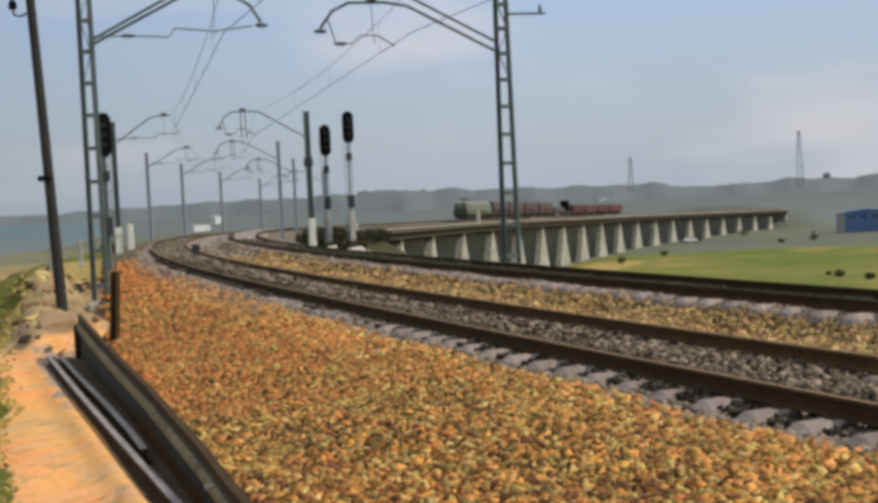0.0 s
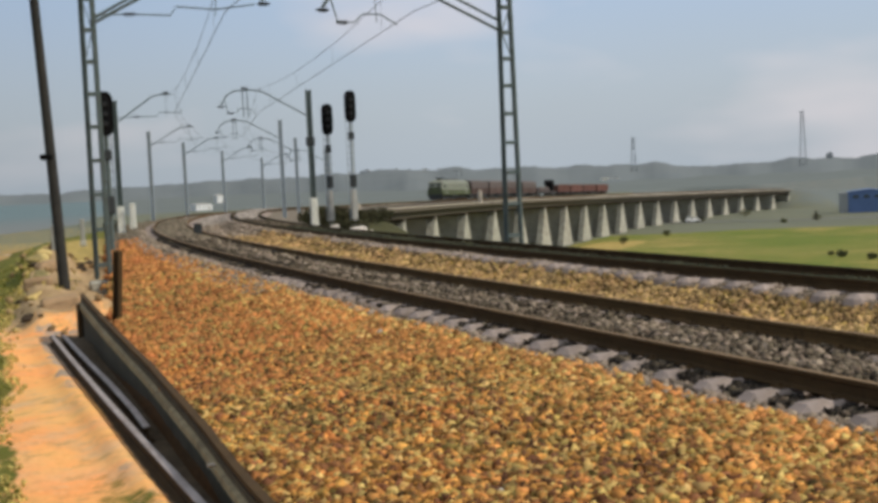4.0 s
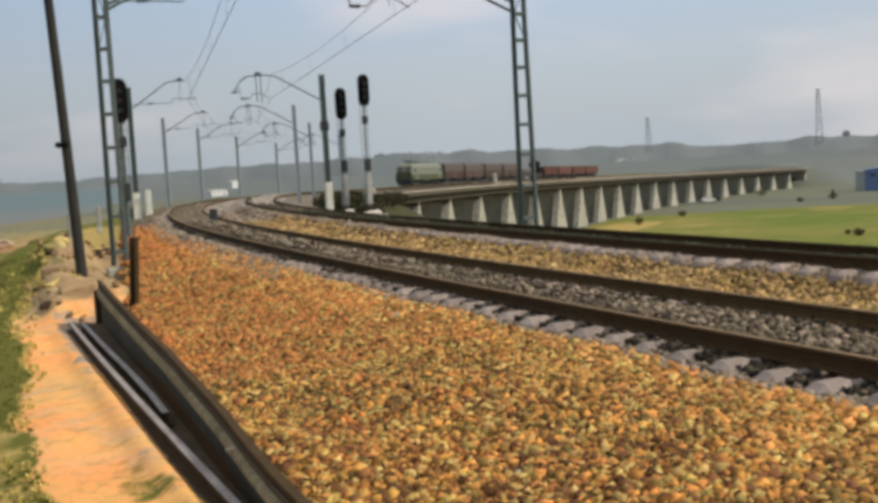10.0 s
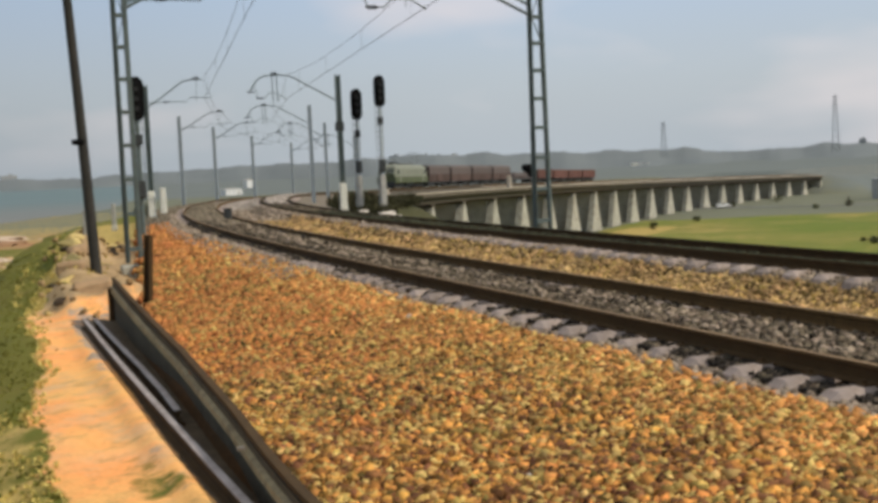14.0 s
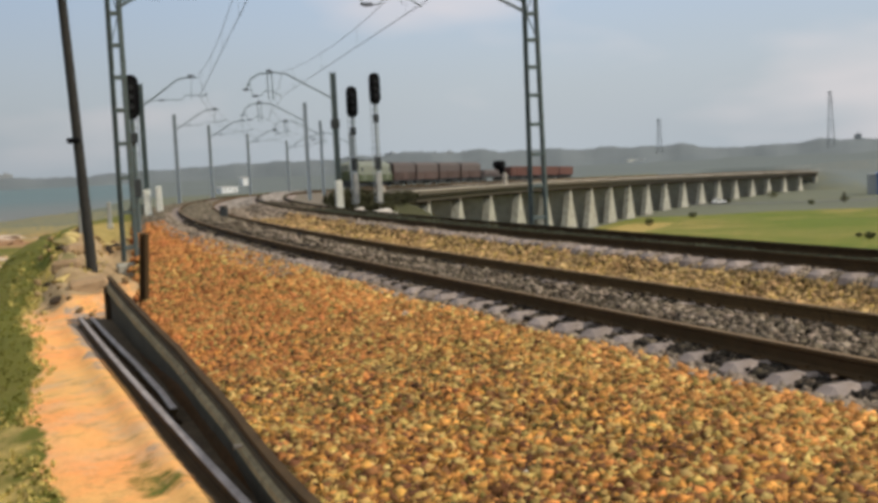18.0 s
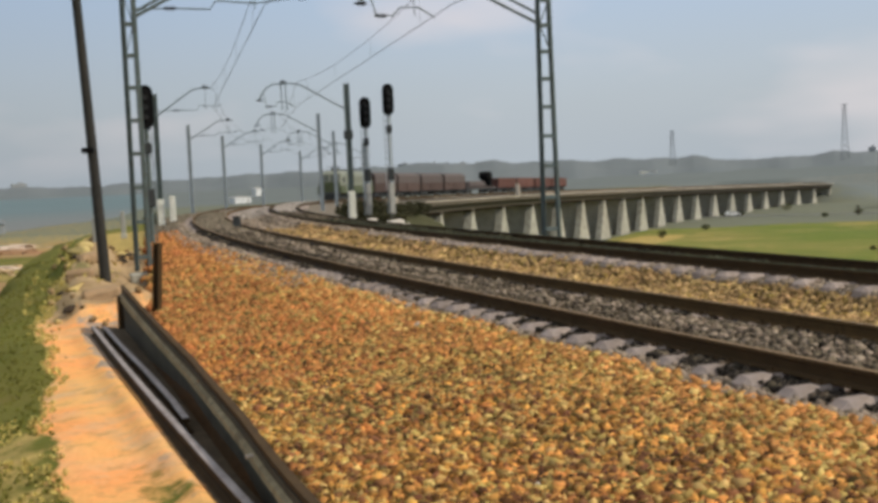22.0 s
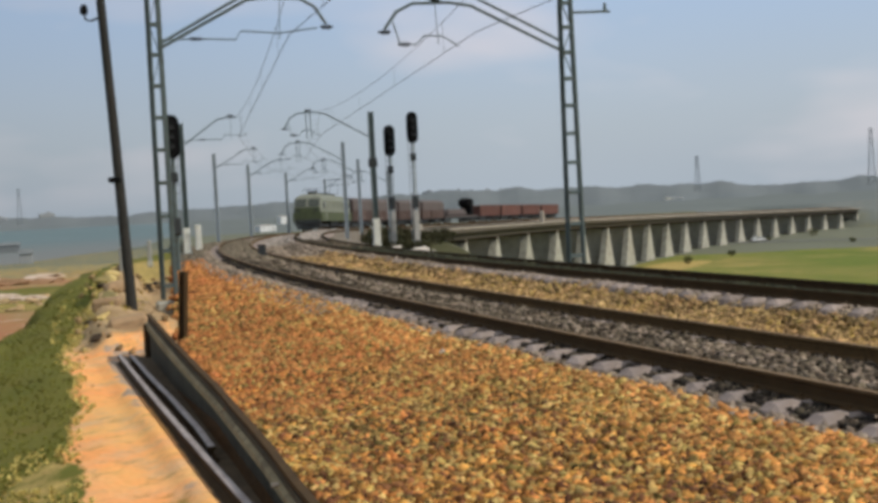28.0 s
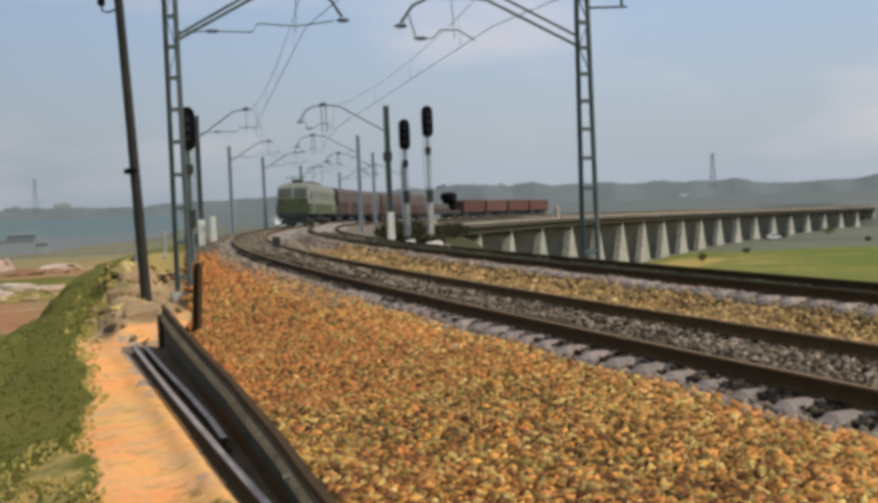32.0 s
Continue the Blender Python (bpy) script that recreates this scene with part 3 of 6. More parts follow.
# reservoir beyond the fields on the outer side, far hills round the horizon
def build_far():
    bm = bmesh.new()
    ring = []
    for a in (-75, -60, -45, -30, -20, -12, -6, -3):
        ring.append([bm.verts.new((r * math.sin(radians(a)), r * math.cos(radians(a)), VALLEY_L - 0.25)) for r in (225, 2600)])
    for p, q in zip(ring, ring[1:]):
        bm.faces.new((p[0], q[0], q[1], p[1]))
    bmesh.ops.recalc_face_normals(bm, faces=bm.faces)
    # silt-grey shallows near the shore
    wt = M_WATER.node_tree
    p = wt.nodes["Principled BSDF"]
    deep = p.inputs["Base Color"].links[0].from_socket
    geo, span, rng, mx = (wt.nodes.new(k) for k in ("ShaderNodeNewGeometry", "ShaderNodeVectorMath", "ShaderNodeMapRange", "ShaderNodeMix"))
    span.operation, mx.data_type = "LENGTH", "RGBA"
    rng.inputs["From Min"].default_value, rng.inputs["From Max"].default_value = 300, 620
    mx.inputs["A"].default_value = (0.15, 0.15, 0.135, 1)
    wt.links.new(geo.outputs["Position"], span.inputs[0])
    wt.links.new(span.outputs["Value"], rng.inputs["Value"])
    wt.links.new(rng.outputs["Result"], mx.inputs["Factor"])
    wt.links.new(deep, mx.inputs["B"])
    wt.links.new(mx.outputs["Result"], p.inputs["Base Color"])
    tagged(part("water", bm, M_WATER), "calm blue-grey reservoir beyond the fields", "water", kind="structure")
    # ridge heights in degrees above eye level, by azimuth
    prof = [(-180, 0.5), (-60, 0.5), (-20, 0.34), (-17.6, 0.22), (-15, 0.34), (-12.4, 0.4), (-9, 0.52), (-5.4, 0.5), (-3.1, 0.58), (-1.4, 0.62), (0.8, 0.58), (3.3, 0.52), (5.8, 0.45), (9.6, 0.38), (12.3, 0.38), (14.5, 0.12), (17, 0.16), (18.6, 0.28), (21.6, 0.22), (40, 0.6), (90, 0.5), (180, 0.5)]
    az = np.arange(-180, 180.01, 0.25)
    el = np.interp(az, [p[0] for p in prof], [p[1] for p in prof])
    el = el + 0.03 * np.sin(az * 3.1) + 0.018 * np.sin(az * 9.7 + 1) + 0.012 * np.sin(az * 23)
    near = np.interp(az, [-180, -9, 0, 6, 180], [0.72, 0.72, 0.3, 0.24, 0.24])
    a = np.radians(az)
    rows = []
    for i, f in enumerate((-0.02, 0.35, 0.7, 0.92, 1.0, 0.3)):
        d = near + (1 - near) * i / 4
        z = -18 + (EYE[2] + np.tan(np.radians(el)) * 2900 + 18) * f + (3.0 * np.sin(az * 1.9 + i) if 0 < i < 4 else 0)
        rows.append(np.stack([np.sin(a) * 2900 * d, np.cos(a) * 2900 * d, z], -1))
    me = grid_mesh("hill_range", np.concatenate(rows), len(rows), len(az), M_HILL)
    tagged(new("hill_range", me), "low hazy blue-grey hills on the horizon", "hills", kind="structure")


build_far()


# ---- ballast, sleepers and rails ----
BED = [(-4.9, -0.47), (-4.22, -0.46), (-3.2, -0.42), (-1.5, -0.30), (-0.75, -0.25), (-0.5, -0.25), (-0.28, -0.225), (-0.1, -0.215), (0.15, -0.2), (0.42, -0.18), (1.32, -0.18), (1.6, -0.2), (1.85, -0.22), (2.0, -0.24), (2.3, -0.27), (2.7, -0.30), (3.3, -0.29), (3.65, -0.18), (3.9, -0.08), (4.15, -0.05),
       (4.45, 0.0), (4.9, -0.01), (5.4, -0.05), (5.85, -0.09), (6.2, -0.18), (6.6, -0.24), (7.0, -0.28), (8.6, -0.45), (9.6, -0.66)]


def bed_z(n):
    return np.interp(n, [b[0] for b in BED], [b[1] for b in BED])


beds = []


def bed_edge(s):
    """Outer limit of the ballast: held by the retaining edge, then drawing in beside the line."""
    s = np.asarray(s, float)
    return np.interp(s, [-6, 0, 8.5, 13.5, 17, 19.5, 21.5, 35, 49, 62, 160], [-4.60, -4.50, -4.34, -4.24, -4.18, -3.85, -3.45, -2.3, -1.75, -2.2, -3.4]) + np.where(s > 21, 0.12 * np.sin(s * 2.3) + 0.08 * np.sin(s * 5.1), 0)


def build_bed():
    nn = np.unique(np.concatenate([[b[0] for b in BED], np.arange(-4, 9.5, 0.4)]))
    for ss, mat, label in ((np.arange(-14, 44.1, 0.5), M_BALLAST, "orange-brown stone ballast under the two tracks"), (np.concatenate([np.arange(44, 60, 0.5), np.arange(60, S_BRIDGE + 2, 2.0)]), M_BALLAST_FAR, "grey-brown older ballast farther along the two tracks")):
        h = np.interp(ss, _s, _h)
        rows = []
        for n in nn:
            e = bed_edge(ss)
            over = np.clip(e - n, 0, None)
            off = np.maximum(n, e) - over * 0.22
            z = bed_z(np.maximum(n, e)) - np.clip(over * 0.7, 0, 0.5) + 0.02 * np.sin(ss * 1.7 + n * 3)
            rows.append(line(ss) + np.stack([off * np.cos(h), -off * np.sin(h), z], -1))
        V = np.concatenate(rows)
        beds.append(tagged(new("ballast_bed", grid_mesh("ballast_bed", V, len(nn), len(ss), mat)), label, "ballast", kind="structure"))


M_BALLAST_FAR = material("old_ballast", (0.21, 0.178, 0.138), (0.17, 0.145, 0.113), 0.4, 0.95, bump=0.8, c3=(0.12, 0.085, 0.06), fine=9)
build_bed()


def build_stones(name, mat, label, count, s_rng, n_rng, size, seed, power=2.0, skip=None, lift=0.3, on_bed=True):
    """Loose broken stones strewn over the bed, denser towards the near end."""
    rng = np.random.default_rng(seed)
    u = rng.random(count)
    a, b = s_rng
    s = a * (b / a) ** u if power > 1 else a + (b - a) * u
    n = rng.uniform(*n_rng, count)
    if skip is not None:
        keep = ~skip(s, n)
        s, n = s[keep], n[keep]
    if on_bed:
        keep = n > bed_edge(s) - rng.uniform(0, 0.25, s.size) * (s > 20)
        s, n = s[keep], n[keep]
    c = s.size
    P = line(s, 0.0)
    h = np.interp(s, _s, _h)
    P = np.stack([P[:, 0] + n * np.cos(h), P[:, 1] - n * np.sin(h), P[:, 2] + bed_z(n) + 0.02 * np.sin(s * 1.7 + n * 3)], -1)
    if not on_bed:
        P[:, 2] = ground_z(P[:, 0], P[:, 1])
    k = rng.uniform(0.55, 1.25, c) * size * np.clip(np.hypot(P[:, 0], P[:, 1]) / 18, 1.0, 2.2)
    cube = np.array([[x, y, z] for x in (-1, 1) for y in (-1, 1) for z in (-1, 1)], float) * 0.5
    V = cube[None] + rng.uniform(-0.28, 0.28, (c, 8, 3))
    V *= (rng.uniform(0.7, 1.25, (c, 1, 3)) * k[:, None, None])
    q = rng.normal(size=(c, 4))
    q /= np.linalg.norm(q, axis=1)[:, None]
    w, x, y, z = q.T
    Rm = np.stack([1 - 2 * (y * y + z * z), 2 * (x * y - z * w), 2 * (x * z + y * w), 2 * (x * y + z * w), 1 - 2 * (x * x + z * z), 2 * (y * z - x * w),
                   2 * (x * z - y * w), 2 * (y * z + x * w), 1 - 2 * (x * x + y * y)], -1).reshape(c, 3, 3)
    V = np.einsum("cij,ckj->cki", Rm, V) + P[:, None, :] + np.array([0, 0, 1.0]) * (k * lift)[:, None, None]
    quad = np.array([[0, 1, 3, 2], [4, 6, 7, 5], [0, 4, 5, 1], [2, 3, 7, 6], [0, 2, 6, 4], [1, 5, 7, 3]])
    F = (quad[None] + (np.arange(c) * 8)[:, None, None]).reshape(-1)
    me = bpy.data.meshes.new(name)
    me.vertices.add(c * 8)
    me.vertices.foreach_set("co", V.reshape(-1).astype(np.float32))
    me.loops.add(F.size)
    me.loops.foreach_set("vertex_index", F.astype(np.int32))
    me.polygons.add(F.size // 4)
    me.polygons.foreach_set("loop_start", np.arange(0, F.size, 4, dtype=np.int32))
    me.update(calc_edges=True)
    me.materials.append(mat)
    tagged(new(name, me), label, "ballast", kind="stuff")


# the same cover behind the camera
for mat, label, count, n_rng, seed in ((M_STONE, "loose orange-brown ballast stones on the shoulder behind the viewpoint", 15000, (-4.75, -0.7), 71), (M_STONE_OLIVE, "olive-brown ballast stones on the shoulder behind the viewpoint", 6000, (-4.75, -0.7), 72),
                                       (M_STONE_GREY, "grey ballast stones between the near rails behind the viewpoint", 7000, (-0.6, 2.3), 73), (M_STONE_MID, "tan ballast stones between the tracks behind the viewpoint", 7000, (2.2, 3.9), 74),
                                       (M_STONE_FARSHADE, "dark shade-coloured ballast along the far rails behind the viewpoint", 7000, (3.9, 7.2), 75)):
    build_stones("ballast_stones", mat, label, count, (-13.5, 2.6), n_rng, 0.062, seed, 1)

near_rail = lambda s, n: (np.abs(n) < 0.1) | (np.abs(n - GAUGE) < 0.1) | (n < -0.3)
thin_out = lambda s, n: (s > 10.0 + 1.1 * (n + 4.2)) & (np.sin(s * 37.0 + n * 91.0) > 1.2 - (s - 9.0) * 0.4)
# dark rusty stones lie thicker than seen, doubling as shaded gaps
for mat, label, count, seed in ((M_STONE, "loose orange-brown broken ballast stones on the shoulder", 25500, 1), (M_STONE_OLIVE, "loose olive-brown broken ballast stones on the shoulder", 11500, 41),
                                (M_STONE_DARK, "dark rusty broken ballast stones on the shoulder", 14500, 42), (M_STONE_BUFF, "pale buff broken ballast stones on the shoulder", 7000, 43)):
    build_stones("ballast_stones", mat, label, count, (2.0, 15.5), (-4.75, -1.0), 0.053, seed, 1, skip=thin_out)
build_stones("ballast_stones", M_STONE_RUST, "loose rust-orange broken ballast stones farther along the shoulder", 23500, (11.0, 48.0), (-4.4, -1.0), 0.058, 22)
build_stones("ballast_stones", M_STONE_OLIVE, "loose olive-brown broken ballast stones farther along the shoulder", 5500, (9.0, 28.0), (-3.9, -1.5), 0.058, 44)
# dark strips of stones painted in for the shade beside the rails
build_stones("ballast_stones", M_STONE_SHADE, "dark shade-coloured ballast stones along the foot of the near rail", 4300, (3.5, 45.0), (-0.34, -0.06), 0.048, 45)
build_stones("ballast_stones", M_STONE_SHADE, "dark shade-coloured ballast stones along the foot of the inner rail", 2600, (3.5, 45.0), (1.5, 1.68), 0.045, 46)
build_stones("ballast_stones", M_STONE_RED, "rust-stained ballast stones along the crest of the shoulder", 9000, (2.5, 34.0), (-1.65, -0.62), 0.057, 11)
build_stones("ballast_stones", M_STONE_PALE, "dusty tan ballast stones along the crest farther on", 4000, (20.0, 50.0), (-1.45, -0.6), 0.055, 54)
build_stones("ballast_stones", M_STONE_BUFF, "pale buff ballast stones along the crest of the shoulder", 3200, (2.5, 30.0), (-1.7, -0.66), 0.055, 47)
build_stones("ballast_stones", M_STONE_OLIVE, "olive-brown ballast stones along the crest of the shoulder", 2600, (2.5, 28.0), (-1.7, -0.66), 0.055, 48)
build_stones("ballast_stones", M_STONE_OLIVE, "olive-brown ballast stones between the tracks", 6000, (4.0, 42.0), (2.4, 3.8), 0.055, 49)
# shadow between the far rails, laid down as dark stones
build_stones("ballast_stones", M_STONE_FARSHADE, "dark greenish shade-coloured ballast between the far rails", 8000, (3.5, 46.0), (4.38, 5.98), 0.05, 51)
build_stones("ballast_stones", M_STONE_PALE, "pale dusty ballast stones between the near rails", 2000, (4.0, 50.0), (0.7, 1.4), 0.055, 50)
build_stones("ballast_stones", M_STONE_SHADE, "dark ballast stones inside the near rail", 2600, (3.5, 45.0), (0.06, 0.5), 0.05, 52)
build_stones("ballast_stones", M_STONE_MID, "loose tan ballast stones between the tracks", 25000, (4.0, 45.0), (2.3, 3.85), 0.055, 2)
build_stones("ballast_stones", M_STONE_PALE, "pale tan ballast stones farther along between the tracks", 2500, (43.0, 75.0), (2.3, 3.85), 0.05, 21)
build_stones("ballast_stones", M_STONE_DUST, "dusty brown ballast stones between the near rails round the curve", 4000, (40.0, 80.0), (0.1, 1.6), 0.05, 53)
build_stones("ballast_stones", M_STONE_GLINT, "glint-pale ballast stones round the far curve", 5200, (62.0, 110.0), (2.2, 4.0), 0.055, 31, 1)
build_stones("ballast_stones", M_STONE_GLINT, "glint-pale ballast stones between the far rails", 4200, (66.0, 112.0), (4.6, 5.75), 0.055, 32, 1)
build_stones("ballast_stones", M_STONE_GREY, "grey crushed ballast stones between the near rails", 22000, (4.0, 46.0), (-0.45, 2.4), 0.05, 3, skip=near_rail)
build_stones("ballast_stones", M_STONE_PALE, "dusty pale ballast stones along the sleeper ends", 3200, (3.5, 60.0), (-0.75, -0.4), 0.05, 12)
build_stones("ballast_stones", M_STONE_PALE, "pale dusty ballast stones along the far track", 9000, (6.0, 60.0), (3.78, 4.15), 0.05, 13)
build_stones("ballast_stones", M_STONE_GREY, "grey crushed ballast stones beside the far rails", 13000, (6.0, 60.0), (4.4, 7.2), 0.05, 4, skip=lambda s, n: (n < TRACK_B + GAUGE + 0.1) & (s < 45))
build_stones("ballast_stones", M_STONE_DUST, "older dusty brown ballast stones farther along the line", 4000, (44.0, 95.0), (-4.0, -0.5), 0.05, 5)
build_stones("rubble_stones", M_RUBBLE, "brown rubble beside the path and round the mast", 140, (20.5, 46.0), (-5.6, -2.2), 0.07, 6, skip=lambda s, n: (n > bed_edge(s) - 0.1) | (np.sin(s * 1.3 + n * 2.1) + np.sin(n * 3.7 - s * 0.6) < -0.3), on_bed=False)
build_stones("rubble_stones", M_RUBBLE, "small stones scattered on the sandy path", 12, (4.0, 26.0), (-6.1, -4.75), 0.035, 7, on_bed=False)


def build_pale_stones():
    for i, (x, y, k) in enumerate(((0.42, 7.35, 0.042), (0.53, 7.24, 0.032), (-1.2, 11.0, 0.035), (-0.4, 14.5, 0.045))):
        bm = bmesh.new()
        bmesh.ops.create_icosphere(bm, subdivisions=2, radius=k)
        for v in bm.verts:
            v.co *= 1 + 0.7 * noise.noise(v.co * 26 + Vector((i * 3.0, 0, 0)))
            v.co.z *= 0.7
        ob = part("pale_stone", bm, M_COPING)
        s, n = to_line(np.array([x]), np.array([y]))
        ob.matrix_basis = pose(x, y, float(bed_z(n[0])) + 0.045, 20 * i, 0, 50 * i)
        tagged(ob, "pale limestone lump among the orange ballast", "stone", group="pale stones")


build_pale_stones()

RAIL_PROFILE = [(-0.035, 0.0), (0.035, 0.0), (0.036, -0.035), (0.01, -0.05), (0.01, -0.125), (0.07, -0.148), (0.07, -0.159), (-0.07, -0.159), (-0.07, -0.148), (-0.01, -0.125), (-0.01, -0.05), (-0.036, -0.035)]


def build_rail(n, up, parent, top, side, s0=-14, s1=S_BRIDGE_END):
    ss = np.concatenate([np.arange(s0, 120, 1.0), np.arange(120, s1 + 1, 4.0)])
    k = len(RAIL_PROFILE)
    V = np.stack([line(ss, n + dx, up + dz) for dx, dz in RAIL_PROFILE], 1).reshape(-1, 3)
    F, mats = [], []
    for i in range(len(ss) - 1):
        for j in range(k):
            F.append((i * k + j, i * k + (j + 1) % k, (i + 1) * k + (j + 1) % k, (i + 1) * k + j))
            mats.append(1 if j == 0 else 0)
    F += [tuple(range(k)), tuple(range((len(ss) - 1) * k, len(ss) * k))]
    mats += [0, 0]
    me = bpy.data.meshes.new("rail")
    me.from_pydata(V.tolist(), [], F)
    me.materials.append(side)
    me.materials.append(top)
    me.polygons.foreach_set("material_index", mats)
    return part_data("rail", me, parent)


def sleeper_mesh():
    bm = bmesh.new()
    for n in (-0.08, GAUGE + 0.08):
        add_box(bm, (0.92, 0.34, 0.21), (n, 0, -0.256), bevel=0.06, taper=(0.86, 0.72))
    add_box(bm, (GAUGE - 0.7, 0.05, 0.06), (GAUGE / 2, 0, -0.28))
    return mesh_of(bm, "sleeper", M_SLEEPER)


def clip_mesh():
    bm = bmesh.new()
    add_box(bm, (0.09, 0.11, 0.035), (0, 0, -0.15), bevel=0.008)
    add_tube(bm, [(0, 0, -0.17), (0, 0, -0.105)], 0.018, 6)
    return mesh_of(bm, "rail_clip", M_RAIL)


def build_track(n, up, label, s_first, s_near, cant=0.0, top=None):
    tr = tagged(empty("railway_track"), label, "railway track")
    for k in (0, GAUGE):
        build_rail(n + k, up + (cant if k == 0 else 0.0), tr, top or M_RAILTOP, M_RAIL_RUST if k and not top else M_RAIL)
    tilt = math.degrees(math.atan2(cant, GAUGE))
    sl, cl = sleeper_mesh(), clip_mesh()
    rng = random.Random(int(n * 10))
    s = s_first
    while s < 90:
        m = on_line(s, n, up + cant + rng.uniform(-0.012, 0.008)) @ pose(0, 0, 0, 0, tilt, 0)
        ob = part_data("sleeper", sl, tr, m @ pose(0, 0, 0, 0, 0, rng.uniform(-1, 1)))
        if s < s_near:
            for q in (-0.115, 0.115, GAUGE - 0.115, GAUGE + 0.115):
                part_data("rail_clip", cl, ob, pose(q, 0, 0))
        s += 0.6
    return tr


build_track(0.0, 0.0, "rusty rails of the near track on concrete sleepers", -13.8, 26)
build_track(TRACK_B, B_UP, "dark greenish rails of the far track on concrete sleepers", -13.4, 20, cant=0.085, top=M_RAIL_GREEN)


# ---- overhead line ----
MAST_TOP = 8.2


def lattice_mast(m, label, base_z=-0.3, z0=5.8, lo=0.205, hi=0.125, pull=False, reach=1.12):
    """Tapered lattice mast with its bracket arm; local x points to the track."""
    th = tagged(empty("catenary_mast", m), label, "catenary mast", group="catenary masts")
    half = lambda z: lo + (hi - lo) * (z - base_z) / (MAST_TOP - base_z)
    for sgn in (-1, 1):
        bm = bmesh.new()
        for dy in (-0.055, 0.055):
            add_bar(bm, (sgn * half(base_z), dy, base_z), (sgn * half(MAST_TOP), dy, MAST_TOP), 0.075, 0.02)
        add_bar(bm, (sgn * (half(base_z) + 0.03), 0, base_z), (sgn * (half(MAST_TOP) + 0.03), 0, MAST_TOP), 0.02, 0.13)
        part("leg", bm, M_STEEL, th)
    z, k = base_z + 0.35, 0
    zs = []
    while z < MAST_TOP - 0.2:
        zs.append(z)
        z += 0.78 * half(z) / lo + 0.12
    for i, z in enumerate(zs):
        bm = bmesh.new()
        add_box(bm, (2 * half(z), 0.14, 0.10), (0, 0, z))
        part("batten", bm, M_STEEL, th)
        if len(zs) // 2 < i < len(zs) - 1:
            sg = 1 if i % 2 else -1
            bm = bmesh.new()
            add_bar(bm, (sg * half(z), 0.05, z), (-sg * half(zs[i + 1]), 0.05, zs[i + 1]), 0.045, 0.02)
            part("lacing_bar", bm, M_STEEL, th)
    bm = bmesh.new()
    add_box(bm, (0.7, 0.6, 0.9), (0, 0, base_z - 0.5), bevel=0.04)
    part("foundation", bm, M_CONC, th, "weathered concrete foundation block")
    bracket(th, z0, reach, pull=pull, heavy=True)
    if not pull:
        bm = bmesh.new()
        add_bar(bm, (-0.15, 0, 6.72), (-1.35, 0, 6.76), 0.06)
        add_tube(bm, [(-1.2, 0, 6.78), (-1.2, 0, 6.98)], 0.05, 6)
        part("feeder_arm", bm, M_STEEL, th)
    return th


def bracket(th, z0, scale=1.0, pull=False, heavy=False, hook=True):
    """Tubular bracket arm with insulators; pull: the steady arm comes from the mast's side; heavy: a second parallel tube."""
    q = scale
    bm = bmesh.new()
    arm = [(0.15, 0, z0), (2.45 * q, 0, z0 + 1.22), (3.0 * q, 0, z0 + 1.3)]
    arm += [(3.9 * q, 0, z0 + 1.27), (4.3 * q, 0, z0 + 1.05), (4.6 * q, 0, z0 + 0.6)] if hook else [(3.75 * q, 0, z0 + 1.3)]
    add_tube(bm, arm, 0.042 if heavy else 0.034, 8)
    part("bracket_arm", bm, M_STEEL, th)
    if heavy:
        bm = bmesh.new()
        add_tube(bm, [(0.12, 0, z0 + (0.1 if pull else 0.25)), (2.3 * q, 0, z0 + (1.3 if pull else 1.42)), (2.9 * q, 0, z0 + (1.72 if pull else 1.87))], 0.038, 8)
        part("bracket_strut", bm, M_STEEL, th)
    spots = [(3.35 * q, z0 + 1.38, 0.09)] + ([(4.62 * q, z0 + 0.52, 0.07)] if hook else []) + [((1.05, z0 + 0.22, 0.06) if pull else (4.15 * q, z0 + 0.2, 0.06))]
    for x, z, r in spots:
        bm = bmesh.new()
        for k in range(3):
            add_tube(bm, [(x - 0.12 + 0.08 * k, 0, z), (x - 0.09 + 0.08 * k, 0, z)], r, 8)
        add_tube(bm, [(x - 0.18, 0, z), (x + 0.16, 0, z)], 0.03, 6)
        part("insulator", bm, M_DARK, th, "dark ribbed insulator")
    bm = bmesh.new()
    if pull:
        add_tube(bm, [(0.15, 0, z0 + 0.2), (1.05, 0, z0 + 0.22), (2.05, 0, z0 + 0.2), (2.2, 0, z0 + 0.42), (3.2, 0, z0 + 0.36), (4.35 * q, 0, z0 + 0.5)], 0.02, 6)
    else:
        add_tube(bm, [(4.4 * q, 0, z0 + 0.8), (4.25 * q, 0, z0 + 0.22), (3.85 * q, 0, z0 + 0.2), (3.65 * q, 0, z0 + 0.42), (3.2 * q, 0, z0 + 0.42), (2.8 * q, 0, z0 + 0.15)], 0.02, 6)
    part("steady_arm", bm, M_STEEL, th)
    bm = bmesh.new()
    if hook and not heavy:
        for dx in (-0.11, 0.11):
            add_bar(bm, (3.35 * q + dx, 0, z0 + 1.45), (3.33 * q + dx, 0, z0 + 0.0), 0.045)
    else:
        add_tube(bm, [(3.35 * q, 0, z0 + 1.3), (3.3 * q, 0, z0 + 0.2)], 0.012, 5)
    part("dropper", bm, M_STEEL, th)


